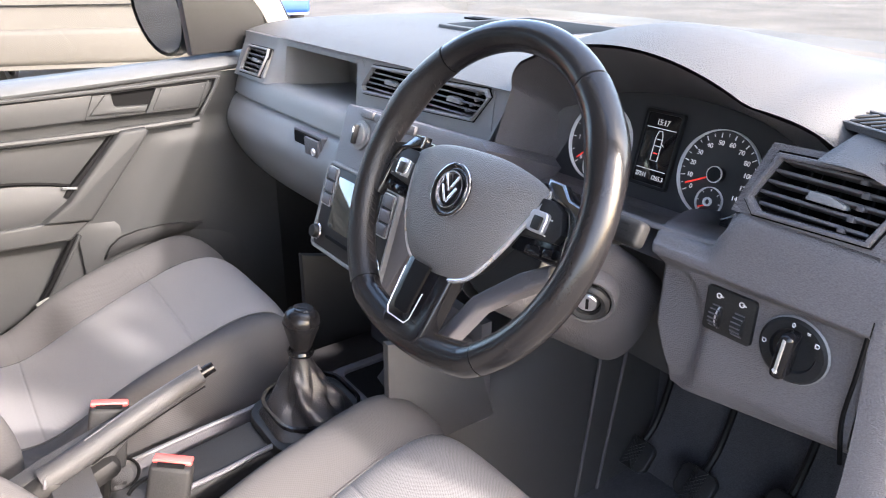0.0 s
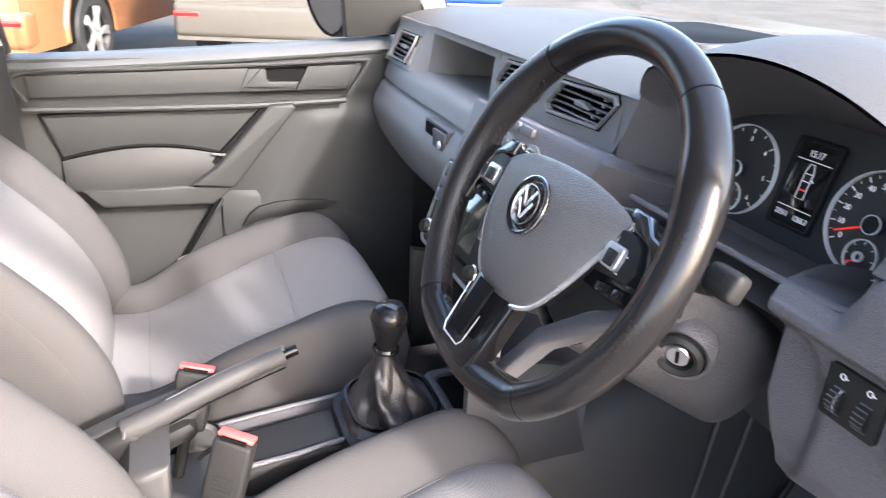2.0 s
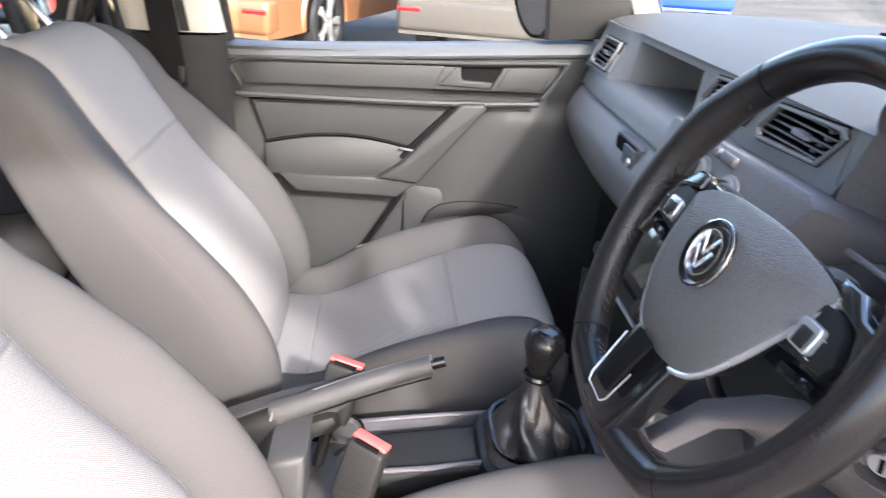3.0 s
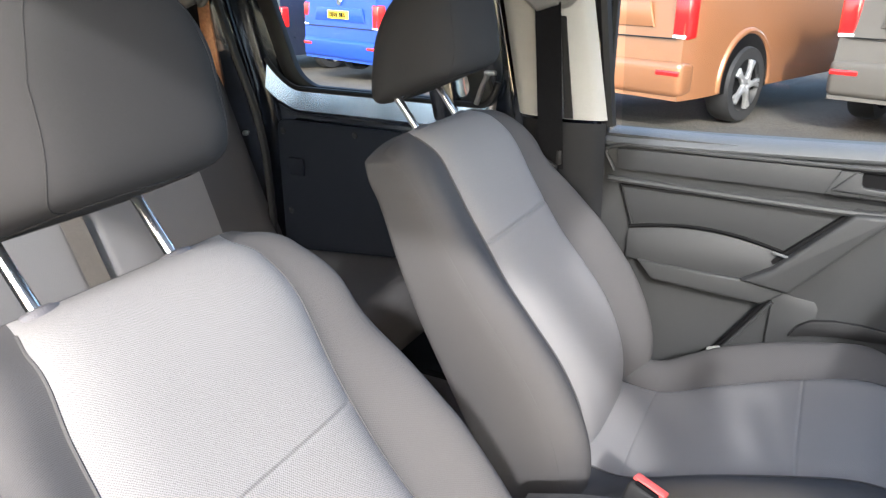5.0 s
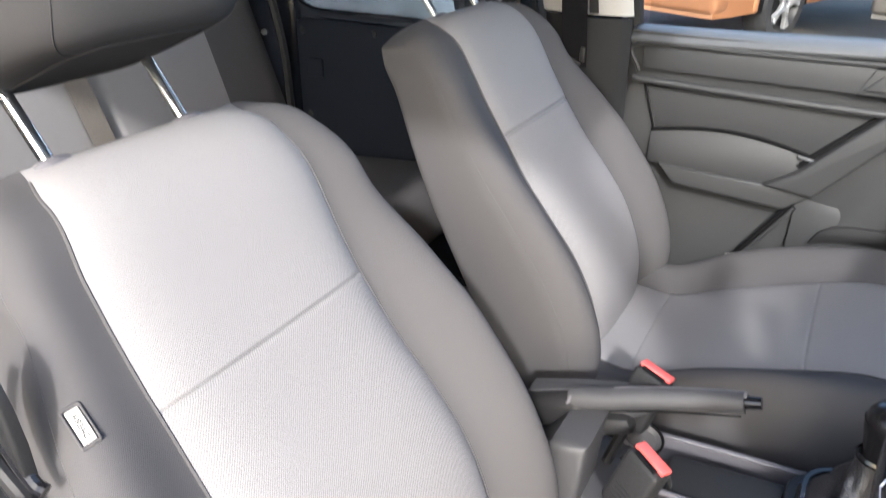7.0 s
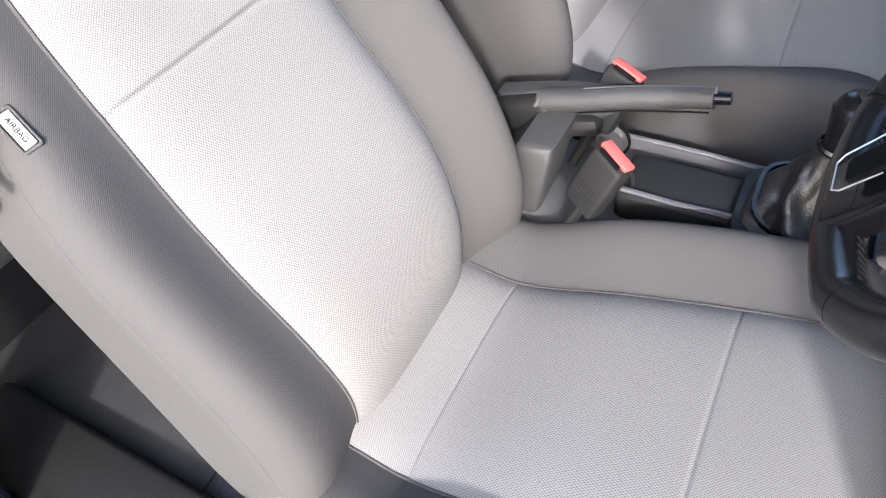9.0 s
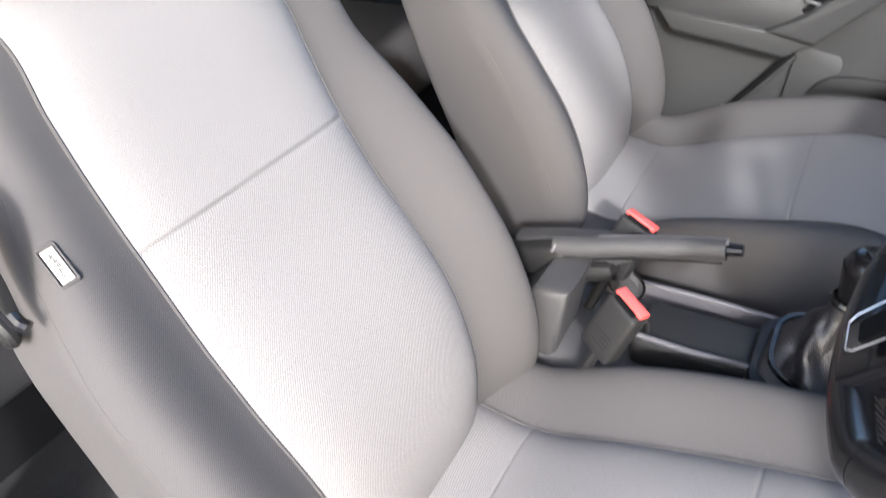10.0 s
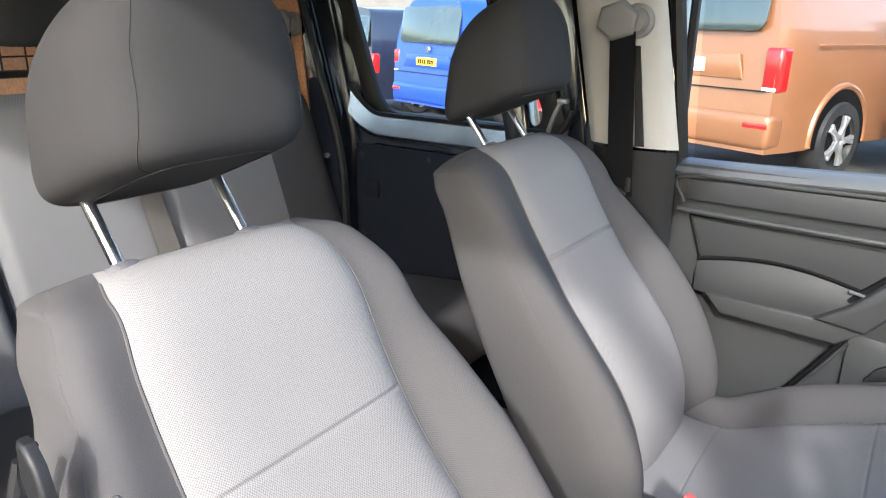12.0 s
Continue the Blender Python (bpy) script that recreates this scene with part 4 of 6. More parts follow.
def hood(x):
    """Height of the cluster hood over the flat dash top."""
    if x < 0.19 or x > 0.60:
        return 0.0
    t = (x - 0.19) / 0.41
    return 0.082 * math.sin(math.pi * min(1, t * 1.02)) ** 0.62


def top_point(x, v):
    """The top pad from the windscreen (v=0) to its rear lip (v=1)."""
    lip = 0.737 - 0.047 * min(1, hood(x) / 0.05) if 0.19 < x < 0.60 else 0.737 - 0.05 * max(0, min(1, (x - 0.55) / 0.05))
    y0 = 1.40 - 0.10 * (x / 0.72) ** 2
    y = y0 + (lip - y0) * v
    z = 1.268 - 0.008 * (1 - v) + 0.006 * math.sin(math.pi * v)
    h = hood(x) * min(1, max(0, (v - 0.25) / 0.6)) ** 0.8
    z += 0.016 * min(1, max(0, (x - 0.54) / 0.05)) * (1 - min(1, max(0, (x - 0.64) / 0.05))) * min(1, max(0, (v - 0.3) / 0.4))
    z += h - 0.017 * (max(0, v - 0.74) / 0.26) ** 2.5
    return (x, y, z)


part("top_pad", sheet(top_point, steps(-0.70, 0.71, 150), [0, .1, .2, .3, .4, .5, .58, .66, .74, .82, .88, .93, .965, 1.0]), M_DASHTOP, dash, "grained grey top pad", 60)
# shelf slot and demister slots on the top
part("tray_floor", box(0.29, 0.235, 0.003, (-0.205, 1.135, 1.2755), 0.001), M_DARK, dash, "dark shallow tray on the top pad")
part("tray_rim", place(ring_plate(rounded(0.315, 0.26, 0.02), rounded(0.285, 0.23, 0.015), 0.009, 0.003), pose(-0.205, 1.135, 1.2775, -90)), M_DASHTOP, dash)
part("demister_slot", joined(*[box(0.10, 0.007, 0.006, (-0.45, 1.19 + 0.012 * k, 1.268), 0.001) for k in range(3)]), M_DARK, dash)
GRILLE = pose(0.622, 0.770, 1.2880, 0, 0, -22) @ pose(0, 0, 0, 6, 0, 0) @ pose(0, 0, 0, -90, 0, 0)
grille = part("side_demister", place(ring_plate(rounded(0.118, 0.044, 0.006), rounded(0.108, 0.034, 0.004), 0.006, 0.001), GRILLE), M_DASHTOP, dash)
part("duct", place(prism(rounded(0.112, 0.038, 0.004), 0.002, 0.0005), GRILLE @ pose(0, 0.0025, 0)), M_DARK, grille)
for k in range(9):
    part("slat", place(box(0.004, 0.002, 0.032, (-0.046 + 0.0115 * k, 0.001, 0), 0.0008, rot=(0, 20, 0)), GRILLE), M_BLACK, grille)


def fascia_y(x, z):
    """How far forward the upper fascia stands."""
    k = min(1.0, max(0.0, (-x - 0.500) / 0.03))
    return 0.738 + 0.10 * (z - 1.20) - k * (0.010 + 0.36 * max(0.0, 1.235 - z))


def panel(cells_x, cells_z, holes, yfun, thick=0.012):
    """A sheet in x and z with rectangular holes, made thick towards +y."""
    bm = bmesh.new()
    V = {}
    def vert(i, j, back):
        if (i, j, back) not in V:
            x, z = cells_x[i], cells_z[j]
            V[i, j, back] = bm.verts.new((x, yfun(x, z) + (thick if back else 0), z))
        return V[i, j, back]
    def hole(i, j):
        cx, cz = (cells_x[i] + cells_x[i + 1]) / 2, (cells_z[j] + cells_z[j + 1]) / 2
        return i < 0 or j < 0 or any(a < cx < b and c < cz < d for a, b, c, d in holes)
    nx, nz = len(cells_x) - 1, len(cells_z) - 1
    for i in range(nx):
        for j in range(nz):
            if hole(i, j):
                continue
            bm.faces.new((vert(i, j, 0), vert(i + 1, j, 0), vert(i + 1, j + 1, 0), vert(i, j + 1, 0)))
            for (di, dj, a, b) in ((-1, 0, (i, j), (i, j + 1)), (1, 0, (i + 1, j + 1), (i + 1, j)), (0, -1, (i + 1, j), (i, j)), (0, 1, (i, j + 1), (i + 1, j + 1))):
                k, l = i + di, j + dj
                if not (0 <= k < nx and 0 <= l < nz) or hole(k, l):
                    bm.faces.new((vert(*a, 0), vert(*b, 0), vert(*b, 1), vert(*a, 1)))
    bmesh.ops.recalc_face_normals(bm, faces=bm.faces[:])
    return bm


def cuts(a, b, n, *extra):
    return sorted(set([round(v, 5) for v in steps(a, b, n)] + [round(e, 5) for e in extra]))


# upper fascia: end vent, open shelf, two middle vents
L_VENT, SHELF = (-0.660, -0.540, 1.170, 1.226), (-0.505, -0.222, 1.160, 1.236)
C_VENT1, C_VENT2 = (-0.200, -0.028, 1.190, 1.245), (-0.030, 0.146, 1.191, 1.246)
xs = cuts(-0.70, 0.205, 24, -0.505, -0.525, *[v for h in (L_VENT, SHELF, C_VENT1, C_VENT2) for v in h[:2]])
zs = cuts(1.160, 1.2495, 4, *[v for h in (L_VENT, SHELF, C_VENT1, C_VENT2) for v in h[2:]])
fascia = panel(xs, zs, (L_VENT, SHELF, C_VENT1, C_VENT2), fascia_y, 0.02)
for vert in fascia.verts:   # its end beside the cluster slopes
    vert.co.x = min(vert.co.x, 0.110 + (vert.co.z - 1.12) * 0.565)
part("upper_fascia", fascia, M_DASH, dash)
part("shelf", joined(box(0.34, 0.17, 0.006, (-0.37, 0.825, 1.150), rot=(-4, 0, 0)), box(0.35, 0.006, 0.12, (-0.37, 0.885, 1.20)), box(0.006, 0.16, 0.098, (-0.510, 0.82, 1.195)), box(0.006, 0.16, 0.098, (-0.200, 0.82, 1.195)), box(0.34, 0.16, 0.006, (-0.37, 0.82, 1.242))), M_DASH, dash, "open storage shelf")


def rect_plate(r):
    """Six corners of a rectangle (x0, x1, z0, z1), from the upper left clockwise."""
    x0, x1, z0, z1 = r
    return [(x0, z1), (x1, z1), (x1, (z0 + z1) / 2), (x1, z0), (x0, z0), (x0, (z0 + z1) / 2)]


def poly_vent(poly, outer, y, lean, parent, rows=5, turn=0.0, mat=None):
    """A six-sided vent: poly is its opening and outer its plate, both from the upper left corner clockwise, in x and z."""
    cx, cz = sum(p[0] for p in poly) / 6, sum(p[1] for p in poly) / 6
    P, O = [(x - cx, z - cz) for x, z in poly], [(x - cx, z - cz) for x, z in outer]
    w, h = max(x for x, z in P), max(z for x, z in P)
    m = pose(cx, y, cz, lean, 0, turn)

    def grown(d):
        return [(x * (1 + d / w), z * (1 + d / h)) for x, z in P]

    def span(z):
        """The opening's left and right end at the height z."""
        def along(a, b):
            return a[0] + (b[0] - a[0]) * (z - a[1]) / (b[1] - a[1])
        tl, tr, r, br, bl, l = P
        return along(l, tl) if z > l[1] else along(bl, l), along(r, tr) if z > r[1] else along(br, r)
    v = part("air_vent", place(ring_plate(O, grown(0.0015), 0.012), m), mat or M_DASH, parent)
    part("vent_bezel", place(ring_plate(grown(0.0052), grown(0.0004), 0.012, 0.0018), m @ pose(0, -0.006, 0)), mat or M_DASH, v)
    part("vent_groove", place(ring_plate(grown(0.0072), grown(0.0056), 0.004), m @ pose(0, -0.0012, 0)), M_DARK, v)
    part("duct_wall", place(ring_plate(grown(0.0008), P, 0.045), m @ pose(0, 0.003, 0)), M_BLACK, v)
    part("duct", place(prism(P, 0.004), m @ pose(0, 0.046, 0)), M_DARK, v)
    low, high = min(z for x, z in P), max(z for x, z in P)
    for k in range(rows):
        z = low + (high - low) * (k + 0.5) / rows
        a, b = span(z)
        part("slat", place(box(b - a - 0.002, 0.020, 0.0030, ((a + b) / 2, 0.010, z), 0.0012, rot=(-12, 0, 0)), m), M_CONSOLE, v)
        part("slat_catch", place(box(0.006, 0.008, 0.0044, (b - 0.022, 0.0015, z), 0.001), m), M_CONSOLE, v)
    for k in (-1, 0, 1):
        part("vane", place(box(0.002, 0.014, (high - low) * 0.94, (k * w * 0.5, 0.033, 0)), m), M_BLACK, v)
    part("tab", place(prism([(-0.016, -0.003), (-0.014, 0.005), (0.004, 0.005), (0.016, 0.001), (0.017, -0.003)], 0.012, 0.0015), m @ pose(0.004, -0.004, 0)), M_DASH, v)
    return v


poly_vent([(-0.638, 1.223), (-0.546, 1.224), (-0.544, 1.212), (-0.560, 1.174), (-0.655, 1.173), (-0.657, 1.186)], rect_plate(L_VENT), 0.7085, -22, dash)
V2 = [(0.008, 1.237), (0.129, 1.241), (0.136, 1.233), (0.104, 1.202), (-0.018, 1.197), (-0.024, 1.205)]
poly_vent([(x - 0.170, z - 0.001) for x, z in V2], rect_plate(C_VENT1), 0.7385, -6, dash)
poly_vent(V2, rect_plate(C_VENT2), 0.7385, -6, dash)

# glove box side: bulged lower fascia
GLOVE = spline([(0.738, 0, 1.163), (0.714, 0, 1.163), (0.700, 0, 1.159), (0.692, 0, 1.148), (0.686, 0, 1.130), (0.684, 0, 1.121), (0.690, 0, 1.117), (0.680, 0, 1.110), (0.670, 0, 1.095), (0.658, 0, 1.065), (0.664, 0, 1.03), (0.692, 0, 0.975), (0.74, 0, 0.925), (0.83, 0, 0.90), (1.05, 0, 0.895)], 6)
part("glove_fascia", sheet(lambda x, k: (x, GLOVE[int(k)].x + 0.012 * max(0, (-x - 0.50) / 0.2) ** 2, GLOVE[int(k)].z), steps(-0.705, -0.140, 24), list(range(len(GLOVE)))), M_DASH, dash, "", 60)
part("airbag_switch_box", place(ring_plate(rounded(0.112, 0.056, 0.006), rounded(0.098, 0.044, 0.004), 0.02, 0.002), pose(-0.287, 0.6665, 1.086, -4)), M_CONSOLE, dash)
part("airbag_switch_recess", box(0.098, 0.004, 0.044, (-0.287, 0.6680, 1.086)), M_DARK, dash)
sw = part("airbag_switch", box(0.052, 0.012, 0.042, (-0.261, 0.6670, 1.086), 0.002), M_CONSOLE, dash)
part("key_slot", place(lathe([(0.0, 0.003), (0.003, 0.003), (0.004, 0.002), (0.006, 0.003), (0.0065, 0.001), (0.007, 0)], 20), pose(-0.249, 0.6605, 1.086, 90)), M_SATIN, sw)

# centre stack: x across, z up its slope
SP = pose(-0.02, 0.672, 1.180, -18.8)
STACK = [(-0.124, 0.004), (-0.118, 0.010), (0.215, 0.020), (0.232, 0.010), (0.205, -0.05), (0.140, -0.15), (0.104, -0.228), (0.095, -0.236), (-0.116, -0.236), (-0.125, -0.228)]
part("middle_console_face", place(prism(STACK, 0.14, 0.006), SP), M_LOWER, dash, "grey centre console face")
part("stack_brow", sheet(lambda x, v: (x, 0.680 + 0.062 * v, 1.186 - 0.016 * v), steps(-0.142, 0.205, 6), steps(0, 1, 3)), M_DASH, dash)
for x in (-0.058, 0.018, 0.093):
    kn = part("climate_knob", place(lathe([(0.023, -0.002), (0.023, 0.003), (0.018, 0.004), (0.017, 0.007), (0.015, 0.008), (0, 0.008)], 28), SP @ pose(x, -0.001, -0.031, 90)), M_DASH, dash)
    part("grip_bar", place(box(0.006, 0.012, 0.030, (x, -0.011, -0.031), 0.0025), SP), M_BLACK, kn)
    part("pointer", place(box(0.002, 0.002, 0.008, (x, -0.0172, -0.024)), SP), M_PRINT, kn)
for x in (-0.050, -0.012, 0.026, 0.064):
    part("button", place(box(0.034, 0.010, 0.013, (x, -0.001, 0.003), 0.003), SP), M_LOWER, dash)
radio = part("radio", place(prism([(x - 0.016, z - 0.158) for x, z in rounded(0.206, 0.136, 0.010)], 0.02, 0.003), SP @ pose(0, -0.006, 0)), M_BLACK, dash, "black radio and screen unit")
part("radio_frame", place(ring_plate([(x - 0.016, z - 0.158) for x, z in rounded(0.216, 0.146, 0.014)], [(x - 0.016, z - 0.158) for x, z in rounded(0.205, 0.135, 0.010)], 0.012, 0.002), SP @ pose(0, -0.008, 0)), M_DASH, radio)
part("screen", place(prism([(x - 0.016, z - 0.145) for x, z in rounded(0.128, 0.084, 0.004)], 0.004, 0.001), SP @ pose(0, -0.0085, 0)), M_TOUCH, radio, "blank glossy touch screen")
for x in (-0.100, 0.068):
    part("key_outline", place(ring_plate([(u + x, v - 0.125) for u, v in rounded(0.030, 0.064, 0.004)], [(u + x, v - 0.125) for u, v in rounded(0.0275, 0.0615, 0.003)], 0.003), SP @ pose(0, -0.0088, 0)), M_SILVER, radio)
    for k in range(3):
        part("radio_button", place(box(0.025, 0.008, 0.018, (x, -0.007, -0.104 - 0.021 * k), 0.002), SP), M_CONSOLE, radio)
    kn = part("radio_dial", place(lathe([(0.0115, 0), (0.011, 0.010), (0.0095, 0.013), (0, 0.0135)], 24), SP @ pose(x - (0.006 if x < 0 else -0.006), -0.006, -0.203, 90)), M_BLACK, radio)
    part("dial_ring", place(lathe([(0.0118, 0.001), (0.0135, 0.003), (0.0118, 0.005)], 24), SP @ pose(x - (0.006 if x < 0 else -0.006), -0.006, -0.203, 90)), M_CHROME, kn)
part("cd_slot", place(box(0.125, 0.004, 0.005, (-0.016, -0.007, -0.203), 0.001), SP), M_DARK, radio)

# cluster: tunnel, face, gauges, display
CL = pose(0.368, 0.832, 1.190, -14, 0, 0)


def arch(w, h, n=20):
    pts = [(-w, -h * 0.80), (w, -h * 0.80)]
    return pts + [(w * math.cos(math.pi * i / n) * (1.0 - 0.02), h * (0.0 + 1.0 * math.sin(math.pi * i / n) ** 0.8)) for i in range(n + 1)]


part("cluster_face", place(prism(arch(0.200, 0.078), 0.01), CL), M_SCREEN, dash, "black instrument face")
arch_out, arch_in = arch(0.205, 0.098), arch(0.178, 0.073)
tun = bmesh.new()
la = [tun.verts.new(CL @ Vector((x, -0.004, z))) for x, z in arch_in]
lb = []
for x, z in arch_out:
    q = Vector(top_point(min(0.597, max(0.195, 0.394 + x * 1.0)), 1.0)) - Vector((0, 0, 0.003))
    lb.append(tun.verts.new(q if z >= 0 else Vector((0.368 + x * 1.03, 0.712, 1.190 + z * 0.9))))
for i in range(len(la)):
    j = (i + 1) % len(la)
    tun.faces.new((la[i], la[j], lb[j], lb[i]))
part("cluster_tunnel", tun, M_LOWER, dash, "", 60)


def gauge(cx, r, labels, a0, a1, needle, parent):
    g = part("gauge", place(ring_plate([(r * math.cos(t) + cx, r * math.sin(t)) for t in steps(0, 2 * math.pi * 47 / 48, 47)],
                                       [(0.980 * r * math.cos(t) + cx, 0.980 * r * math.sin(t)) for t in steps(0, 2 * math.pi * 47 / 48, 47)], 0.006, 0.001), CL @ pose(0, -0.006, -0.004)), M_PRINT, parent)
    n = len(labels)
    for k, tx in enumerate(labels):
        a = radians(a0 + (a1 - a0) * k / (n - 1))
        part("number", place(text_mesh(tx, r * 0.150), CL @ pose(cx + 0.70 * r * math.cos(a), -0.0025, 0.70 * r * math.sin(a) - 0.004)), M_WHITE, g)
        part("tick", place(box(r * 0.10, 0.0006, r * 0.022), CL @ pose(cx + 0.87 * r * math.cos(a), -0.0025, 0.87 * r * math.sin(a) - 0.004, 0, -math.degrees(a), 0)), M_WHITE, g)
    minor = joined(*[place(box(r * 0.06, 0.0006, r * 0.012), CL @ pose(cx + 0.89 * r * math.cos(a), -0.0025, 0.89 * r * math.sin(a) - 0.004, 0, -math.degrees(a), 0))
                     for a in [radians(a0 + (a1 - a0) * (k + 0.5) / (n - 1)) for k in range(n - 1)]])
    part("minor_ticks", minor, M_WHITE, g)
    a = radians(needle)
    part("needle", place(box(r * 0.75, 0.001, r * 0.035), CL @ pose(cx + 0.40 * r * math.cos(a), -0.006, 0.40 * r * math.sin(a) - 0.004, 0, -needle, 0)), M_NEEDLE, g)
    part("needle_hub", place(lathe([(r * 0.18, 0), (r * 0.18, 0.008), (r * 0.15, 0.010), (0, 0.010)], 24), CL @ pose(cx, -0.002, -0.004, 90)), M_BLACK, g)
    part("hub_ring", place(ring_plate([(r * 0.185 * math.cos(t), r * 0.185 * math.sin(t)) for t in steps(0, 6.15, 30)], [(r * 0.160 * math.cos(t), r * 0.160 * math.sin(t)) for t in steps(0, 6.15, 30)], 0.002), CL @ pose(cx, -0.011, -0.004)), M_PRINT, g)
    for k in range(7):
        b = radians(225 - 45 * k)
        part("small_tick", place(box(r * 0.05, 0.0006, r * 0.016), CL @ pose(cx - 0.002 + 0.27 * r * math.cos(b), -0.0025, -0.004 - r * 0.63 + 0.27 * r * math.sin(b), 0, -math.degrees(b), 0)), M_WHITE, g)
    rs = r * 0.34
    part("small_dial", place(ring_plate([(rs * math.cos(t), rs * math.sin(t)) for t in steps(0, 6.15, 30)], [(rs * 0.93 * math.cos(t), rs * 0.93 * math.sin(t)) for t in steps(0, 6.15, 30)], 0.003), CL @ pose(cx - 0.002, -0.003, -0.004 - r * 0.63)), M_PRINT, g)
    part("small_needle", place(box(rs * 0.7, 0.001, rs * 0.08), CL @ pose(cx - rs * 0.35, -0.005, -0.006 - r * 0.70, 0, -205, 0)), M_NEEDLE, g)
    part("small_hub", place(ring_plate([(rs * 0.3 * math.cos(t), rs * 0.3 * math.sin(t)) for t in steps(0, 6.15, 20)], [(rs * 0.18 * math.cos(t), rs * 0.18 * math.sin(t)) for t in steps(0, 6.15, 20)], 0.003), CL @ pose(cx - 0.002, -0.006, -0.004 - r * 0.63)), M_PRINT, g)
    return g


gauge(0.067, 0.051, ["0", "10", "20", "30", "40", "50", "60", "70", "80", "100", "120", "140"], 215, -35, 207, dash)
gauge(-0.110, 0.051, ["0", "1", "2", "3", "4", "5", "6"], 225, -45, 222, dash)
DL = CL @ pose(-0.019, 0, -0.002) @ Matrix.Diagonal((0.84, 1, 1, 1))
disp = part("display", place(prism(rounded(0.058, 0.086, 0.003), 0.004, 0.001), DL @ pose(0.0, -0.006, 0.008)), M_LCD, dash, "black multifunction display")
part("display_frame", place(ring_plate(rounded(0.066, 0.094, 0.004), rounded(0.057, 0.085, 0.003), 0.006, 0.001), DL @ pose(0.0, -0.008, 0.008)), M_BLACK, disp)
part("clock", place(text_mesh("15:17", 0.0098), DL @ pose(0, -0.0068, 0.040)), M_WHITE, disp)
part("odometer", place(text_mesh("27511", 0.0078), DL @ pose(-0.015, -0.0068, -0.025)), M_WHITE, disp)
part("trip", place(text_mesh("1265.3", 0.0078), DL @ pose(0.014, -0.0068, -0.026)), M_WHITE, disp)
for z in (0.033, -0.017):
    part("rule", place(box(0.050, 0.0004, 0.0008), DL @ pose(0, -0.0066, z)), M_WHITE, disp)
part("van_icon", place(joined(tube([(x, -0.0066, z) for x, z in [(-0.006, -0.012), (-0.006, 0.016), (-0.003, 0.024), (0.003, 0.024), (0.006, 0.016), (0.006, -0.012)]], 0.0005, 6, closed=True), box(0.011, 0.0006, 0.0008, (0, -0.0066, 0.014)), box(0.010, 0.0006, 0.0008, (0, -0.0066, 0.006)), box(0.0045, 0.0006, 0.0008, (0.0085, -0.0066, 0.008), rot=(0, 35, 0))), DL @ pose(0, 0, 0.006)), M_WHITE, disp)
part("van_icon_mark", place(box(0.0070, 0.0006, 0.0016, (0, -0.0066, -0.003)), DL @ pose(0, 0, 0.006)), M_NEEDLE, disp)
part("side_button", box(0.030, 0.008, 0.012, (0.205, 0.80, 1.125), 0.002, rot=(-14, 0, 12)), M_BLACK, dash)

# right of the cluster: end vent and driver lower fascia
poly_vent([(0.569, 1.257), (0.660, 1.260), (0.668, 1.240), (0.656, 1.212), (0.564, 1.209), (0.553, 1.219)],
          [(0.556, 1.269), (0.708, 1.274), (0.711, 1.240), (0.711, 1.203), (0.536, 1.202), (0.545, 1.235)], 0.700, -14, dash, 5, -3, M_LOWER)


def drv_point(u, k):
    """The lower fascia: u from its free end by the column to the door, k down its section."""
    x = 0.449 + 0.229 * u
    t = min(1.0, max(0.0, (x - 0.520) / 0.028))
    top = 1.163 + 0.042 * t * t * (3 - 2 * t)
    sec = [(0.80, top - 0.022), (0.735, top - 0.004), (0.708, top), (0.694, top - 0.004), (0.689, max(1.151, top - 0.018)), (0.686, 1.147), (0.687, 1.138), (0.696, 1.131),
           (0.701, 1.122), (0.701, 1.08), (0.701, 1.035), (0.708, 1.010), (0.735, 0.992), (0.86, 0.985)]
    i = min(int(k), len(sec) - 2)
    a, b, c, d = [Vector(sec[max(0, min(len(sec) - 1, i + n))]) for n in (-1, 0, 1, 2)]
    f = k - i
    p = 0.5 * (2 * b + (c - a) * f + (2 * a - 5 * b + 4 * c - d) * f * f + (3 * b - a - 3 * c + d) * f ** 3)
    y, z = p.x, p.y
    q = min(1.0, max(0.0, (0.078 - math.hypot(x - 0.452, z - 1.064)) / 0.014))   # a shallow bowl beside the ignition lock
    y += 0.011 * q * q * (3 - 2 * q) * min(1.0, max(0.0, (1.128 - z) / 0.01))
    y += 0.05 * max(0.0, (0.466 - x) / 0.017) ** 2
    z += 0.14 * (x - 0.60) * min(1.0, max(0.0, (1.03 - z) / 0.03))
    return (x + 0.018 * (1 - u) * min(1.0, max(0.0, (1.05 - z) / 0.05)), y, z)


part("driver_fascia", sheet(drv_point, sorted(set(steps(0, 1, 40) + steps(0, 0.08, 8))), steps(0, 13, 78)), M_LOWER, dash, "dark grained lower fascia", 50)
part("knee_panel", sheet(lambda x, k: (x, 0.77 + 0.10 * k, 1.13 - 0.20 * k), steps(0.11, 0.46, 10), steps(0, 1.4, 8)), M_GRIP, dash)
part("cluster_ledge", sheet(lambda x, k: (x, 0.700 + 0.135 * k, 1.160 - 0.035 * k ** 0.6), steps(0.235, 0.545, 20), steps(0, 1, 8)), M_LOWER, dash, "", 60)
part("ledge_lip", tube(spline([(0.24, 0.701, 1.159), (0.34, 0.700, 1.160), (0.505, 0.701, 1.1615), (0.532, 0.700, 1.174), (0.543, 0.699, 1.200)], 6), 0.0035, 8), M_LOWER, dash)
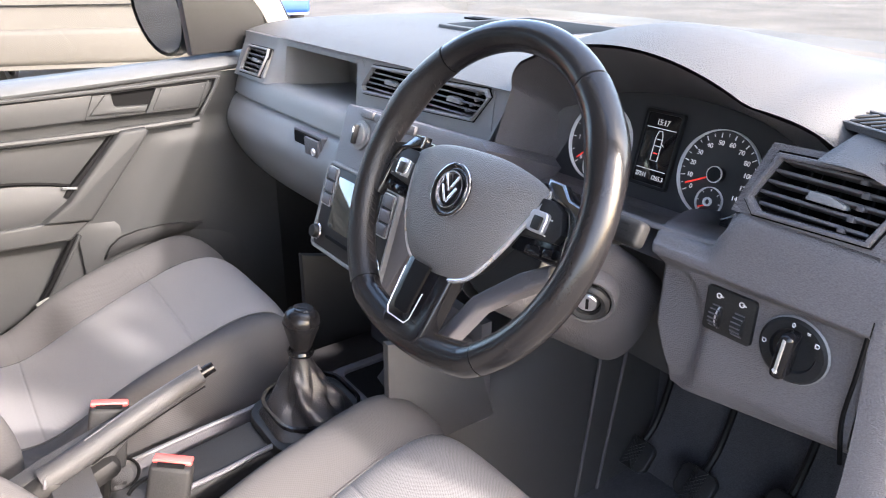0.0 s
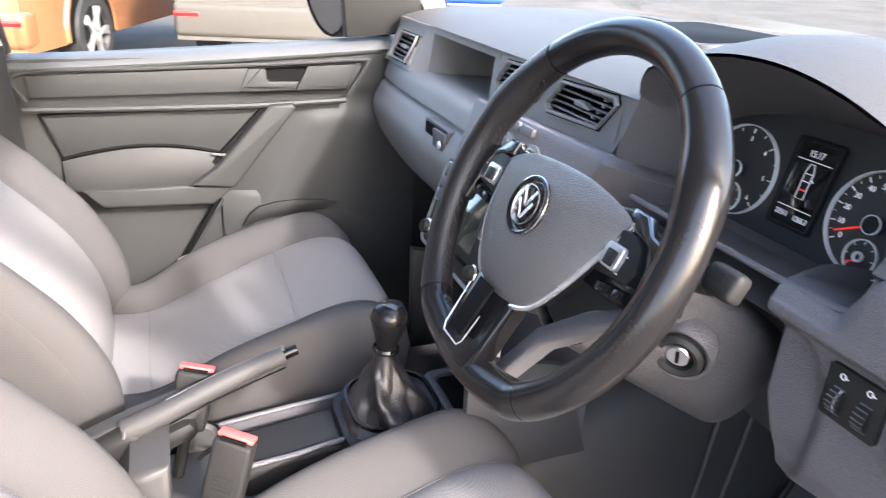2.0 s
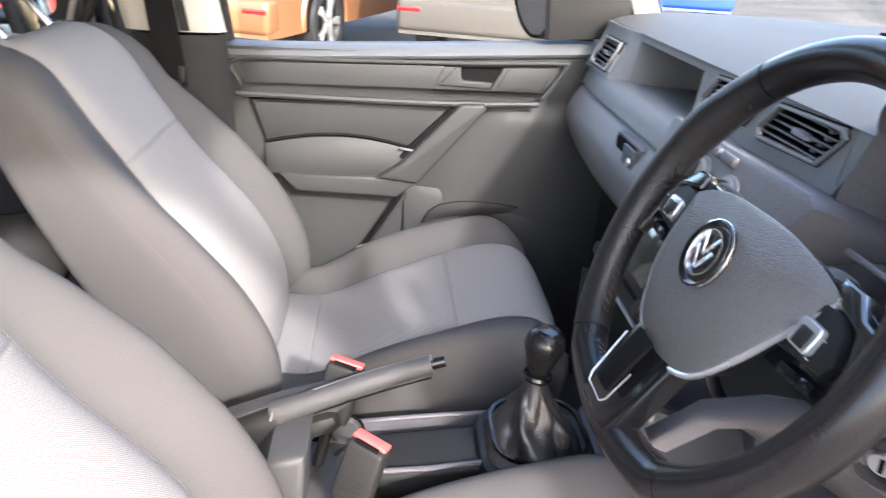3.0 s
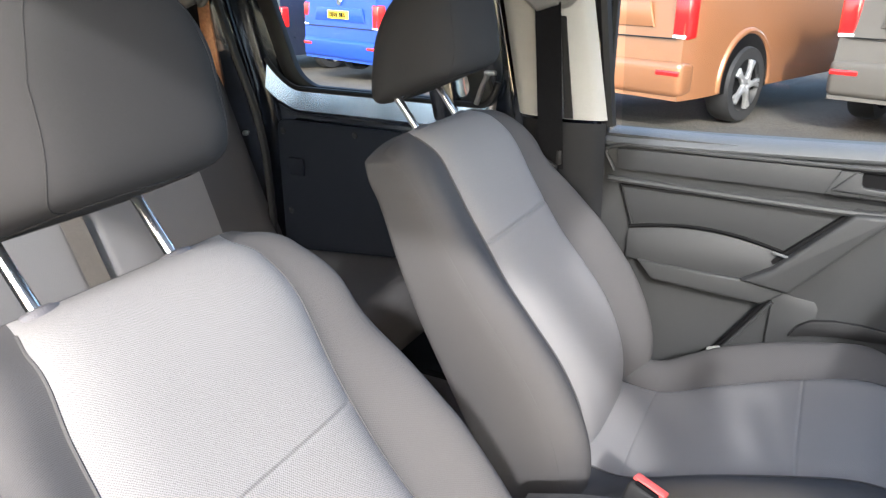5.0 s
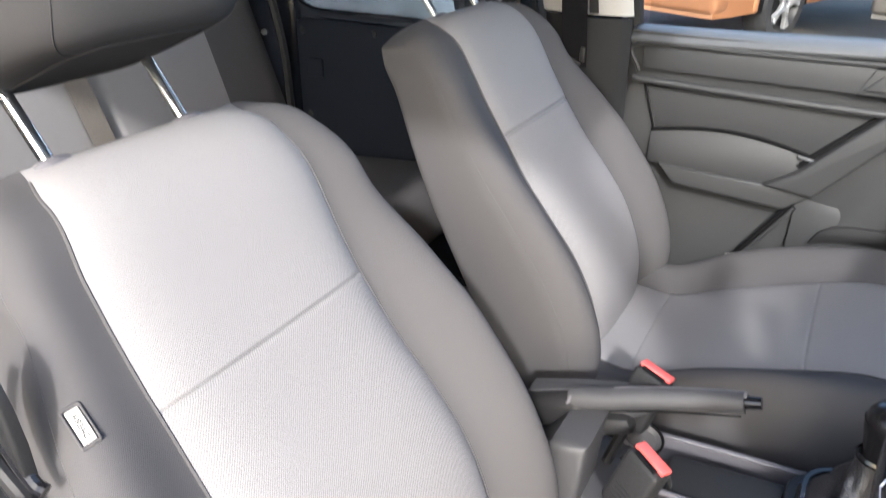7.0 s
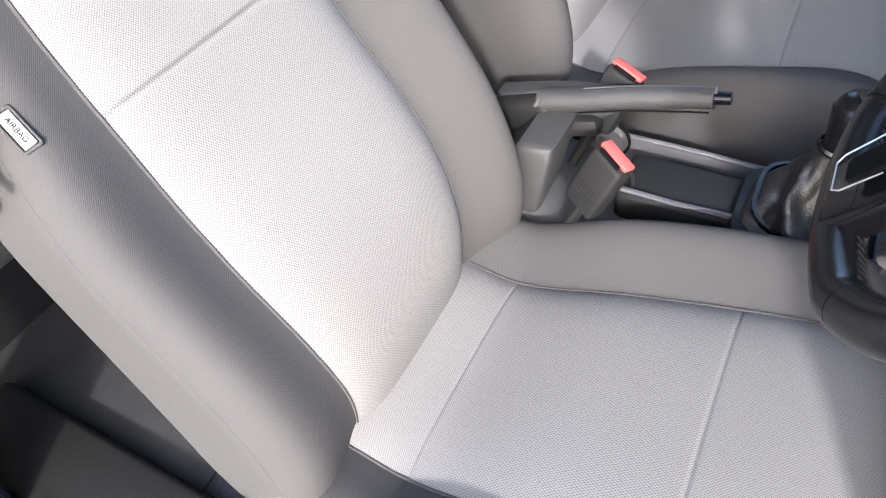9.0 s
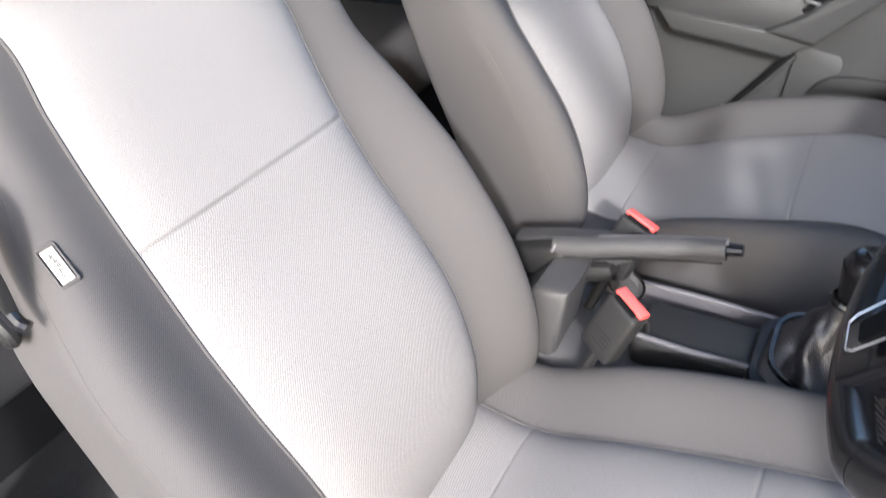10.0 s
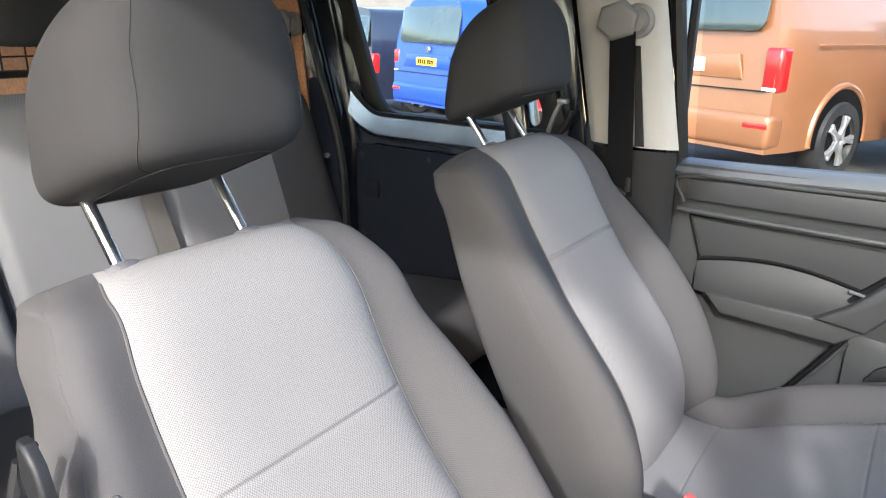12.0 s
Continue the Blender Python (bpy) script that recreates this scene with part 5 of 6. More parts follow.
part("ledge_key", box(0.034, 0.006, 0.013, (0.452, 0.812, 1.1335), 0.002, rot=(-14, 0, 0)), M_BLACK, dash, "small black dial button")
part("end_cap", sheet(lambda y, z: (0.712 + 0.01 * math.sin(3 * z), y, z), steps(0.70, 1.25, 8), steps(0.90, 1.268, 8)), M_LOWER, dash)
part("end_post", sheet(lambda a, z: (0.672 + 0.085 * math.sin(a) + 0.012 * math.sin((1.17 - z) * 9), 0.692 + 0.10 * (1 - math.cos(a)), z), steps(0, 1.57, 14), steps(0.80, 1.203, 14)), M_LOWER, dash, "", 60)
part("post_joint", tube(spline([(0.676, 0.6895, 1.150), (0.674, 0.692, 1.10), (0.671, 0.696, 1.05), (0.676, 0.702, 1.005)], 6), 0.0022, 6), M_DARK, dash)


def flank_point(u, z):
    """The cheek between the sloping end of the fascia and the cluster."""
    a, b = Vector((0.110 + (z - 1.12) * 0.565, 0.742, z)), Vector((0.222, 0.850, z))
    return a.lerp(b, u) + Vector((0, 0.012 * math.sin(math.pi * u), 0))


part("cluster_flank", sheet(flank_point, steps(0, 1, 8), steps(1.085, 1.262, 8)), M_CONSOLE, dash, "", 60)

swp = part("switch_panel", place(prism(rounded(0.052, 0.047, 0.004), 0.008, 0.001), pose(0.5515, 0.697, 1.100, 0)), M_BLACK, dash, "black panel with two thumb wheels")
for x, mk in ((-0.012, M_SATIN), (0.012, M_BLACK)):
    part("thumb_wheel", place(lathe([(0, -0.005), (0.012, -0.005), (0.013, 0), (0.012, 0.005), (0, 0.005)], 24), pose(0.5515 + x, 0.703, 1.094, 0, 90, 0)), M_BLACK, swp)
    for k in range(9):
        part("wheel_rib", place(box(0.010, 0.0012, 0.0012), pose(0.5515 + x, 0.703, 1.094, 0, 0, 0) @ pose(0, 0, 0, -80 + 20 * k, 0, 0) @ pose(0, -0.0130, 0)), M_CONSOLE, swp)
    part("wheel_band", place(lathe([(0.0134, -0.001), (0.0136, 0.001)], 24), pose(0.5515 + x + 0.003, 0.703, 1.094, 0, 90, 0)), mk, swp)
    part("icon", place(joined(ring_plate([(0.0028 * math.cos(t), 0.0028 * math.sin(t)) for t in steps(0, 6.1, 14)], [(0.0020 * math.cos(t), 0.0020 * math.sin(t)) for t in steps(0, 6.1, 14)], 0.0006), box(0.004, 0.0006, 0.0008, (0.003, 0, 0))), pose(0.5515 + x, 0.6963, 1.116)), M_PRINT, swp)
ls = part("light_switch", place(lathe([(0.0315, -0.004), (0.0315, 0.004), (0.029, 0.006), (0.021, 0.005), (0.0195, 0.002), (0, 0.002)], 40), pose(0.617, 0.701, 1.093, 90)), M_TRIMGREY, dash, "round rotary light switch")
part("switch_ring", place(lathe([(0.0315, 0.001), (0.033, 0.002), (0.0315, 0.0035)], 40), pose(0.617, 0.701, 1.093, 90)), M_DASH, ls)
part("knob", place(joined(box(0.014, 0.022, 0.046, (0, 0, 0), 0.006, 3)), pose(0.617, 0.686, 1.093, 0, 5, 0)), M_GLOSS, ls)
# the knob's highlight, set on as a thin pale strip
part("knob_highlight", place(box(0.0032, 0.002, 0.034, (0, -0.0108, 0.002), 0.0008), pose(0.617, 0.686, 1.093, 0, 5, 0)), M_TRIMLIGHT, ls, "pale strip for the highlight on the knob")
for a, tx in ((95, "0"), (62, "="), (35, "D"), (180, "D")):
    part("mark", place(text_mesh(tx, 0.0062), pose(0.617 + 0.0255 * math.cos(radians(a)), 0.6946, 1.093 + 0.0255 * math.sin(radians(a)))), M_PRINT, ls)
part("sun_mark", place(joined(*[box(0.0050, 0.0006, 0.0006, rot=(0, a, 0)) for a in (0, 45, 90, 135)]), pose(0.616, 0.6745, 1.080)), M_PRINT, ls)

# ---- steering column, stalks and wheel ----
column = thing("steering_column", "dark grey steering column shroud with ignition lock", "steering column")
CA = pose(0.3645, 0.5215, 1.2035, -27, 0, 0)   # wheel axes: x across, y away from the driver, z up the wheel
part("shroud", place(sheet(lambda u, v: ((0.062 + 0.012 * math.sin(math.pi * v)) * math.copysign(abs(math.cos(u)) ** 0.7, math.cos(u)), 0.072 + 0.218 * v,
                                         (0.030 if math.sin(u) > 0 else 0.100) * math.copysign(abs(math.sin(u)) ** 0.8, math.sin(u)) - 0.03 * v), steps(0, 2 * math.pi, 32), steps(0, 1, 10)), CA), M_SHROUD, column, "scuffed dark shroud", 60)
part("shroud_face", place(lathe([(0, 0), (0.06, 0.0), (0.066, -0.012)], 30), CA @ pose(0, 0.074, -0.030, 90) @ Matrix.Diagonal((0.95, 1.0, 1, 1))), M_BLACK, column)
KEY = pose(0.429, 0.639, 1.0885, 0, 0, 36) @ pose(0, -0.017, 0, 14, 0, 0)
key = part("ignition_lock", place(lathe([(0.0135, -0.002), (0.0145, 0.004), (0.0185, 0.006), (0.0225, 0.003), (0.0240, -0.020)], 32), KEY @ pose(0, 0, 0, 90)), M_BLACK, column, "black ignition surround")
part("lock_bezel", place(lathe([(0.0240, -0.020), (0.0245, 0.000), (0.0275, 0.001), (0.0295, -0.004), (0.0300, -0.020)], 32), KEY @ pose(0, 0, 0, 90)), M_SHROUD, key)
part("lock_barrel", place(lathe([(0, 0.003), (0.0095, 0.003), (0.0115, 0.001), (0.0130, -0.004)], 28), KEY @ pose(0, 0, 0, 90)), M_SATIN, key, "steel lock barrel")
part("lock_slot", place(box(0.0030, 0.002, 0.0125), KEY @ pose(0, -0.0032, 0)), M_DARK, key)
for side in (-1, 1):
    st = part("stalk", place(tube([(side * 0.055, 0.080, 0.0), (side * 0.10, 0.070, 0.010), (side * 0.135, 0.062, 0.022)], [0.010, 0.009, 0.012], 12), CA), M_BLACK, column, "black control stalk")
    part("stalk_end", place(box(0.031, 0.016, 0.023, (side * 0.147, 0.060, 0.025), 0.005, 3), CA), M_BUCKLE, st)
    part("stalk_marks", place(joined(*[box(0.010, 0.0004, 0.0010, (side * 0.146, 0.0518, 0.020 + 0.005 * k)) for k in range(3)]), CA), M_TRIMGREY, st)

wheel = thing("steering_wheel", "black leather flat-bottomed steering wheel with worn rim", "steering wheel")
RW, RT = 0.1595, 0.0156
WT = CA @ pose(0, 0, 0, 0, -0.5, 0)
HT = WT @ pose(0.005, 0.012, 0, 0, -2, 0)   # the airbag cover and badge
ST = WT @ pose(0, 0.019, -0.010)   # the spokes and their switches


def rim_point(a):
    """The rim's centre line; its bottom is flattened."""
    x, z = RW * math.cos(a), RW * math.sin(a)
    if z < -0.135:
        z = -0.135 - (abs(z) - 0.135) * 0.50
    return Vector((x, 0, z))


def rim_piece(a0, a1, r=RT, n=40):
    return place(tube([rim_point(radians(a)) for a in steps(a0, a1, n)], [r * (1.0 + 0.03 * math.sin(3 * radians(a)) + 0.13 * math.exp(-((abs(((a + 90) % 360) - 180) - 62) / 9.0) ** 2)) for a in steps(a0, a1, n)], 18, up=(0, 1, 0)), WT)


part("rim_top", rim_piece(52, 128), M_LEATHER, wheel, "smooth leather top of the rim")
part("rim_side", rim_piece(128.4, 232, RT * 1.03), M_PERFORATED, wheel, "perforated leather grip")
part("rim_bottom", rim_piece(232.4, 307.6), M_LEATHER, wheel, "smooth leather bottom of the rim")
part("rim_side", rim_piece(308, 411.6, RT * 1.03), M_LEATHER, wheel, "perforated leather grip")
for a in (52, 128, 232, 308):
    c = rim_point(radians(a))
    part("rim_joint", place(tube([rim_point(radians(a + d)) for d in (-0.35, 0.35)], RT * 1.015, 18, up=(0, 1, 0)), WT), M_DARK, wheel)
# stitching round the inside of the rim
st = [place(tube([rim_point(radians(a)) * 0.895 + Vector((0, -0.003, 0)), rim_point(radians(a + 1.6)) * 0.895 + Vector((0, 0.003, 0))], 0.0007, 4), WT) for a in range(135, 226, 3)]
part("stitching", joined(*st), M_STITCH, wheel)
st = [place(tube([rim_point(radians(a)) * 0.895 + Vector((0, -0.003, 0)), rim_point(radians(a + 1.6)) * 0.895 + Vector((0, 0.003, 0))], 0.0007, 4), WT) for a in range(240, 302, 3)]
part("stitching", joined(*st), M_STITCH, wheel)
# airbag cover
PAD_EDGE = [(-0.096, 0.034), (-0.052, 0.047), (0.0, 0.050), (0.052, 0.047), (0.096, 0.034), (0.096, 0.017), (0.087, -0.010), (0.074, -0.042), (0.053, -0.074), (0.032, -0.088), (0.0, -0.093),
            (-0.032, -0.088), (-0.053, -0.074), (-0.074, -0.042), (-0.087, -0.010), (-0.096, 0.017), (-0.096, 0.034)]
PAD = spline([(x * 0.955, 0, z * 0.87) for x, z in PAD_EDGE], 5)[:-1]


def pad_edge(p):
    """How far the cover's edge sweeps back towards its upper tips."""
    return -0.020 + 0.010 * max(0.0, abs(p.x) / 0.096) ** 4 * (1.0 if p.z > 0.01 else max(0.0, 1 + (p.z - 0.01) / 0.05))


def pad_point(k, r):
    p = PAD[int(k) % len(PAD)]
    e = pad_edge(p)
    return Vector((p.x * r, -0.034 + (e + 0.034) * (1 - (1 - r ** 2.6) ** 0.75), p.z * r))


part("airbag_cover", place(sheet(pad_point, list(range(len(PAD) + 1)), [1.0, 0.995, 0.98, 0.96, 0.92, 0.86, 0.76, 0.62, 0.42, 0.2, 0.001]), HT), M_AIRBAG, wheel, "grained grey airbag cover", 80)
part("cover_side", place(sheet(lambda k, v: (PAD[int(k) % len(PAD)].x * (1 - 0.10 * v), pad_edge(PAD[int(k) % len(PAD)]) + 0.002 + 0.022 * v, PAD[int(k) % len(PAD)].z * (1 - 0.10 * v)), list(range(len(PAD) + 1)), steps(0, 1, 3)), HT), M_BLACK, wheel, "", 80)
part("cover_trim", place(tube([Vector((p.x * 1.012, pad_edge(p) + 0.001, p.z * 1.012)) for p in PAD[21:80]], 0.0024, 8), HT), M_SILVER, wheel, "thin silver trim line")
badge = part("badge", place(lathe([(0.0290, 0), (0.0300, 0.003), (0.0275, 0.005), (0.0245, 0.004), (0.0225, 0.002), (0, 0.002)], 40), HT @ pose(0, -0.0325, 0.0, 90) @ Matrix.Diagonal((0.88, 0.88, 1, 1))), M_GLOSS, wheel, "round chrome badge")
part("badge_edge", place(tube([(0.0290 * math.cos(a), 0.0290 * math.sin(a), 0.0028) for a in steps(0, 6.15, 40)], 0.0010, 6, closed=True), HT @ pose(0, -0.0325, 0.0, 90) @ Matrix.Diagonal((0.88, 0.88, 1, 1))), M_CHROME, badge)
part("badge_ring", place(lathe([(0.0180, 0.002), (0.0190, 0.0052), (0.0205, 0.0052), (0.0210, 0.002)], 40), HT @ pose(0, -0.0325, 0.0, 90) @ Matrix.Diagonal((0.88, 0.88, 1, 1))), M_CHROME, badge)
for x, z, a in ((-0.0055, 0.007, -30), (0.0055, 0.007, 30), (-0.0062, -0.005, -32), (0.0062, -0.005, 32)):
    part("badge_bar", place(box(0.0028, 0.002, 0.0175, (x * 0.88, -0.0370, z * 0.88), 0.0005, rot=(0, a, 0)), HT), M_CHROME, badge)
# spokes
for side in (-1, 1):
    def sided(*pts):
        return [(side * x, z) for x, z in pts]
    sp = part("spoke", place(prism(sided((0.074, 0.046), (0.106, 0.048), (0.148, 0.034), (0.155, 0.000), (0.142, -0.016), (0.105, -0.018), (0.070, -0.018)), 0.024, 0.004), ST @ pose(0, -0.012, 0)), M_GLOSS, wheel, "glossy black spoke")
    part("spoke_trim", place(prism(sided((0.092, 0.051), (0.110, 0.050), (0.122, 0.039), (0.140, 0.036), (0.152, 0.022), (0.157, -0.006), (0.150, -0.030), (0.138, -0.024), (0.134, -0.004), (0.131, 0.018), (0.124, 0.030), (0.094, 0.037)), 0.010, 0.003, 3), ST @ pose(0, -0.018, 0)), M_SPOKE, sp, "polished dark spoke end")
    pod = part("switch_pod", place(prism(sided((0.084, 0.034), (0.110, 0.034), (0.121, 0.028), (0.130, 0.010), (0.126, 0.001), (0.084, -0.004)), 0.008, 0.002), ST @ pose(0, -0.020, 0)), M_BLACK, sp)
    part("rocker", place(prism([(x + side * 0.103, z + 0.013) for x, z in rounded(0.0205, 0.0190, 0.004)], 0.005, 0.0015, 3), ST @ pose(0, -0.0245, 0)), M_SILVER, pod, "silver rocker frame")
    part("rocker_key", place(box(0.0100, 0.003, 0.0120, (side * 0.103 + 0.0030, -0.0270, 0.012), 0.0012), ST), M_BLACK, pod)
    part("lower_key", place(box(0.018, 0.008, 0.008, (side * 0.104, -0.0145, -0.011), 0.002, rot=(0, -side * 6, 0)), ST), M_GLOSS, sp)
    part("lower_key", place(box(0.012, 0.008, 0.008, (side * 0.122, -0.0145, -0.009), 0.002, rot=(0, -side * 6, 0)), ST), M_GLOSS, sp)
    for dx, dz in ((-0.021, 0.008), (0.020, 0.006), (-0.019, -0.008), (0.018, -0.008)):
        part("mark", place(box(0.0032, 0.0006, 0.0010, (side * (0.103 + dx * 0.75), -0.0242, 0.012 + dz)), ST), M_TRIMLIGHT, pod)
LS = ST @ pose(0, -0.021, 0.004, -6)
low = part("lower_spoke", place(prism([(-0.036, -0.050), (0.036, -0.050), (0.033, -0.134), (0.028, -0.145), (-0.028, -0.145), (-0.033, -0.134)], 0.018, 0.006, 3), LS), M_GLOSS, wheel, "glossy black lower spoke")
part("spoke_inset", place(prism([(-0.013, -0.070), (0.013, -0.070), (0.011, -0.117), (0.008, -0.120), (-0.008, -0.120), (-0.011, -0.117)], 0.003, 0.001), LS @ pose(0, -0.0095, 0)), M_DARK, low)
part("spoke_edge", place(tube([(x, -0.0096, z) for x, z in ((-0.0200, -0.080), (-0.0180, -0.122), (-0.0135, -0.1275), (0.0135, -0.1275), (0.0180, -0.122), (0.0200, -0.095))], 0.0006, 6), LS), M_SILVER, low, "thin silver outline")
for side in (-1, 1):
    part("rear_cover", place(prism([(side * x, z) for x, z in ((0.008, -0.140), (0.026, -0.142), (0.050, -0.096), (0.080, -0.070), (0.118, -0.042), (0.112, -0.026), (0.080, -0.046), (0.036, -0.086))], 0.018, 0.006, 3), WT @ pose(0, 0.022, 0)), M_CONSOLE, wheel, "dull grey cover behind the spokes")


# ---- tunnel, gear lever, handbrake, buckles, pedals ----
tunnel = thing("centre_console", "dark plastic tunnel console between the seats", "console")
part("tunnel_cover", sheet(lambda y, v: (0.02 + 0.13 * math.copysign(abs(math.cos(v)) ** 0.5, math.cos(v)), y, 0.42 + (0.285 + 0.05 * max(0, (y - 0.42) / 0.3)) * abs(math.sin(v)) ** 0.5), steps(-0.35, 1.2, 40), steps(0, math.pi, 24)), M_GRIP, tunnel, "", 60)
part("front_tray", joined(box(0.090, 0.150, 0.050, (0.026, 0.346, 0.728), 0.010, 3, rot=(6, 0, 0))), M_BUCKLE, tunnel, "raised tray behind the gear lever")
part("tray_edge", tube([(0.068, 0.274, 0.751), (0.070, 0.346, 0.758), (0.068, 0.418, 0.766)], 0.004, 8), M_CONSOLE, tunnel)
part("cubby", place(ring_plate(rounded(0.21, 0.16, 0.02), rounded(0.175, 0.125, 0.014), 0.05, 0.005), pose(0.02, 0.66, 0.748, -90)), M_CONSOLE, tunnel, "open cubby ahead of the gear lever")
part("cubby_floor", box(0.19, 0.14, 0.006, (0.02, 0.66, 0.738)), M_DARK, tunnel)
part("edge_strip", tube(spline([(-0.057, 0.245, 0.734), (-0.057, 0.345, 0.744), (-0.057, 0.430, 0.750), (-0.056, 0.490, 0.758)], 6), 0.0040, 10), M_CONSOLE, tunnel)
part("side_rail", sheet(lambda y, v: (-0.058 + 0.006 * v, y, 0.737 + 0.07 * (y - 0.245) - 0.060 * v), steps(0.200, 0.500, 10), steps(0, 1, 4)), M_CONSOLE, tunnel)
part("rail_cap", place(lathe([(0, 0.010), (0.020, 0.009), (0.026, 0.004), (0.027, 0.0)], 28), pose(-0.056, 0.226, 0.722, 0, 90, 0)), M_GRIP, tunnel, "round plastic end cap")
part("cap_gap", tube([(-0.052, 0.226 + 0.0285 * math.cos(a), 0.722 + 0.0285 * math.sin(a)) for a in steps(-1.1, 1.3, 16)], 0.0022, 6), M_DARK, tunnel)
for y0, z0, y1, z1 in ((1.004, 0.718, 0.976, 0.437), (1.070, 0.645, 1.032, 0.394)):
    part("carpet_edge", tube([(0.152, y0 + 0.01, z0 + 0.09), (0.152, y1, z1)], 0.003, 8), M_LOWER, tunnel)
side_panel = prism([(0.0, 0.0), (0.20, 0.0), (0.15, 0.16), (0.0, 0.20)], 0.012, 0.004)
part("side_panel", place(side_panel.copy(), pose(0.150, 0.56, 0.72, 0, 0, 90)), M_GRIP, tunnel)
part("side_panel", place(side_panel, pose(-0.200, 0.60, 0.72, 0, 0, 90)), M_BLACK, tunnel)
part("back_panel", box(0.34, 0.02, 0.18, (-0.03, 0.745, 0.80)), M_CONSOLE, tunnel)

gear = thing("gear_lever", "black leather gear lever with gaiter and surround", "gear lever", (0.036, 0.460, 0.750))
part("surround", place(ring_plate(rounded(0.170, 0.160, 0.05), rounded(0.132, 0.122, 0.042), 0.045, 0.006), pose(0, 0.032, 0.022, -90)), M_BLACK, gear, "black plastic surround")
part("surround_trim", place(ring_plate(rounded(0.140, 0.130, 0.046), rounded(0.130, 0.120, 0.042), 0.006), pose(0, 0.032, 0.0465, -90)), M_GLOSS, gear)
def gaiter_point(a, v):
    """A soft boot: square at its foot, round at its neck, slack low down with folds that run round it."""
    m = math.sin(math.pi * min(1, v * 1.1)) ** 0.7
    fold = (0.15 * math.sin(3 * a + 5.0 * v) + 0.11 * abs(math.sin(3.5 * a - 5 * v)) - 0.13 * abs(math.cos(2.5 * a + 6 * v)) + 0.04 * math.sin(9 * a + 14 * v)) * m
    r = 0.068 * (1 - v) ** 1.55 + 0.0165
    return (r * math.copysign(abs(math.cos(a)) ** (0.6 + 0.4 * v), math.cos(a)) * (1 + fold), r * 0.86 * math.copysign(abs(math.sin(a)) ** (0.6 + 0.4 * v), math.sin(a)) * (1 + fold) + 0.030 - 0.010 * v,
            0.010 + 0.121 * v + 0.014 * math.sin(4 * a + 8 * v) * m * (1 - v))


part("gaiter", sheet(gaiter_point, steps(0, 2 * math.pi, 96), steps(0, 1, 40)), M_GAITER, gear, "creased black leather gaiter", 70)
part("neck_ring", place(lathe([(0.018, 0), (0.0195, 0.004), (0.018, 0.008)], 24), pose(0, 0.022, 0.128, -6)), M_GLOSS, gear)
part("knob", place(lathe([(0.0145, 0.0), (0.0165, 0.014), (0.0215, 0.034), (0.0265, 0.052), (0.0283, 0.065), (0.0270, 0.077), (0.0215, 0.087), (0.012, 0.0915), (0, 0.0925)], 36), pose(0, 0.022, 0.130, -6) @ Matrix.Diagonal((0.93, 0.93, 0.77, 1))), M_LEATHER, gear, "stitched black leather knob", 80)
part("knob_cap", place(lathe([(0, 0.002), (0.014, 0.001), (0.016, -0.001)], 28), pose(0, 0.0315, 0.2000, -6)), M_GLOSS, gear)
part("knob_seam", place(tube([(0.0283 * math.cos(a), 0.0283 * math.sin(a), 0.063) for a in steps(0, 6.1, 32)], 0.0008, 5, closed=True), pose(0, 0.022, 0.130, -6) @ Matrix.Diagonal((0.93, 0.93, 0.77, 1))), M_DARK, gear)

brake = thing("handbrake", "dark plastic handbrake lever with chromed push button", "handbrake", (0.014, 0.121, 0.708))
HB = [(0.002, 0.015, 0.099), (0.002, 0.07, 0.119), (0.0, 0.13, 0.143), (-0.001, 0.19, 0.164), (-0.002, 0.224, 0.1745)]
part("grip", tube(spline(HB, 6), [0.0165 - 0.0030 * i / 24 for i in range(25)], 16, flat=1.0), M_GRIP, brake, "grained dark plastic grip")
part("button", tube([(-0.002, 0.222, 0.1740), (-0.002, 0.242, 0.1800)], [0.0085, 0.0075], 14), M_GLOSS, brake, "black push button")
part("lever_root", joined(box(0.036, 0.13, 0.05, (0.002, -0.02, 0.066), 0.016, 3, rot=(24, 0, 0)), box(0.030, 0.09, 0.03, (0.002, 0.06, 0.075), 0.012, rot=(20, 0, 0))), M_BLACK, brake)
part("lever_belly", place(prism([(-0.05, 0.085), (0.02, 0.112), (0.13, 0.143), (0.132, 0.124), (0.092, 0.088), (0.062, 0.044), (0.034, 0.046), (-0.03, 0.06)], 0.030, 0.008, 3), pose(0.002, 0, 0, 0, 0, 90)), M_GRIP, brake)
part("grip_inlay", tube(spline([(x, y, z + 0.0155 - 0.02 * y) for x, y, z in HB[1:]], 6), 0.0045, 8, flat=0.5), M_CONSOLE, brake, "paler strip along the top of the grip")
part("collar", tube([(0.002 + 0.018 * math.cos(a), 0.012 + 0.006 * math.sin(a), 0.096 + 0.017 * math.sin(a)) for a in steps(0.2, 2.4, 14)], 0.0022, 8), M_CONSOLE, brake, "narrow collar edge")
part("grip_seam", tube(spline([(x + 0.012, y, z - 0.0135) for x, y, z in HB[1:]], 6), 0.0012, 6), M_DARK, brake)
part("base_cover", place(prism([(-0.09, -0.13), (0.058, -0.13), (0.062, 0.015), (0.068, 0.100), (0.020, 0.092), (-0.03, 0.02)], 0.085, 0.012, 3), pose(0.092, 0, 0, 0, 0, 90)), M_GRIP, brake, "grey plastic base cover")
part("link_hoop", tube([(0.04, 0.13 + 0.035 * math.cos(a), 0.045 + 0.030 * math.sin(a)) for a in steps(-0.6, 2.6, 16)], 0.003, 8), M_BLACK, brake)


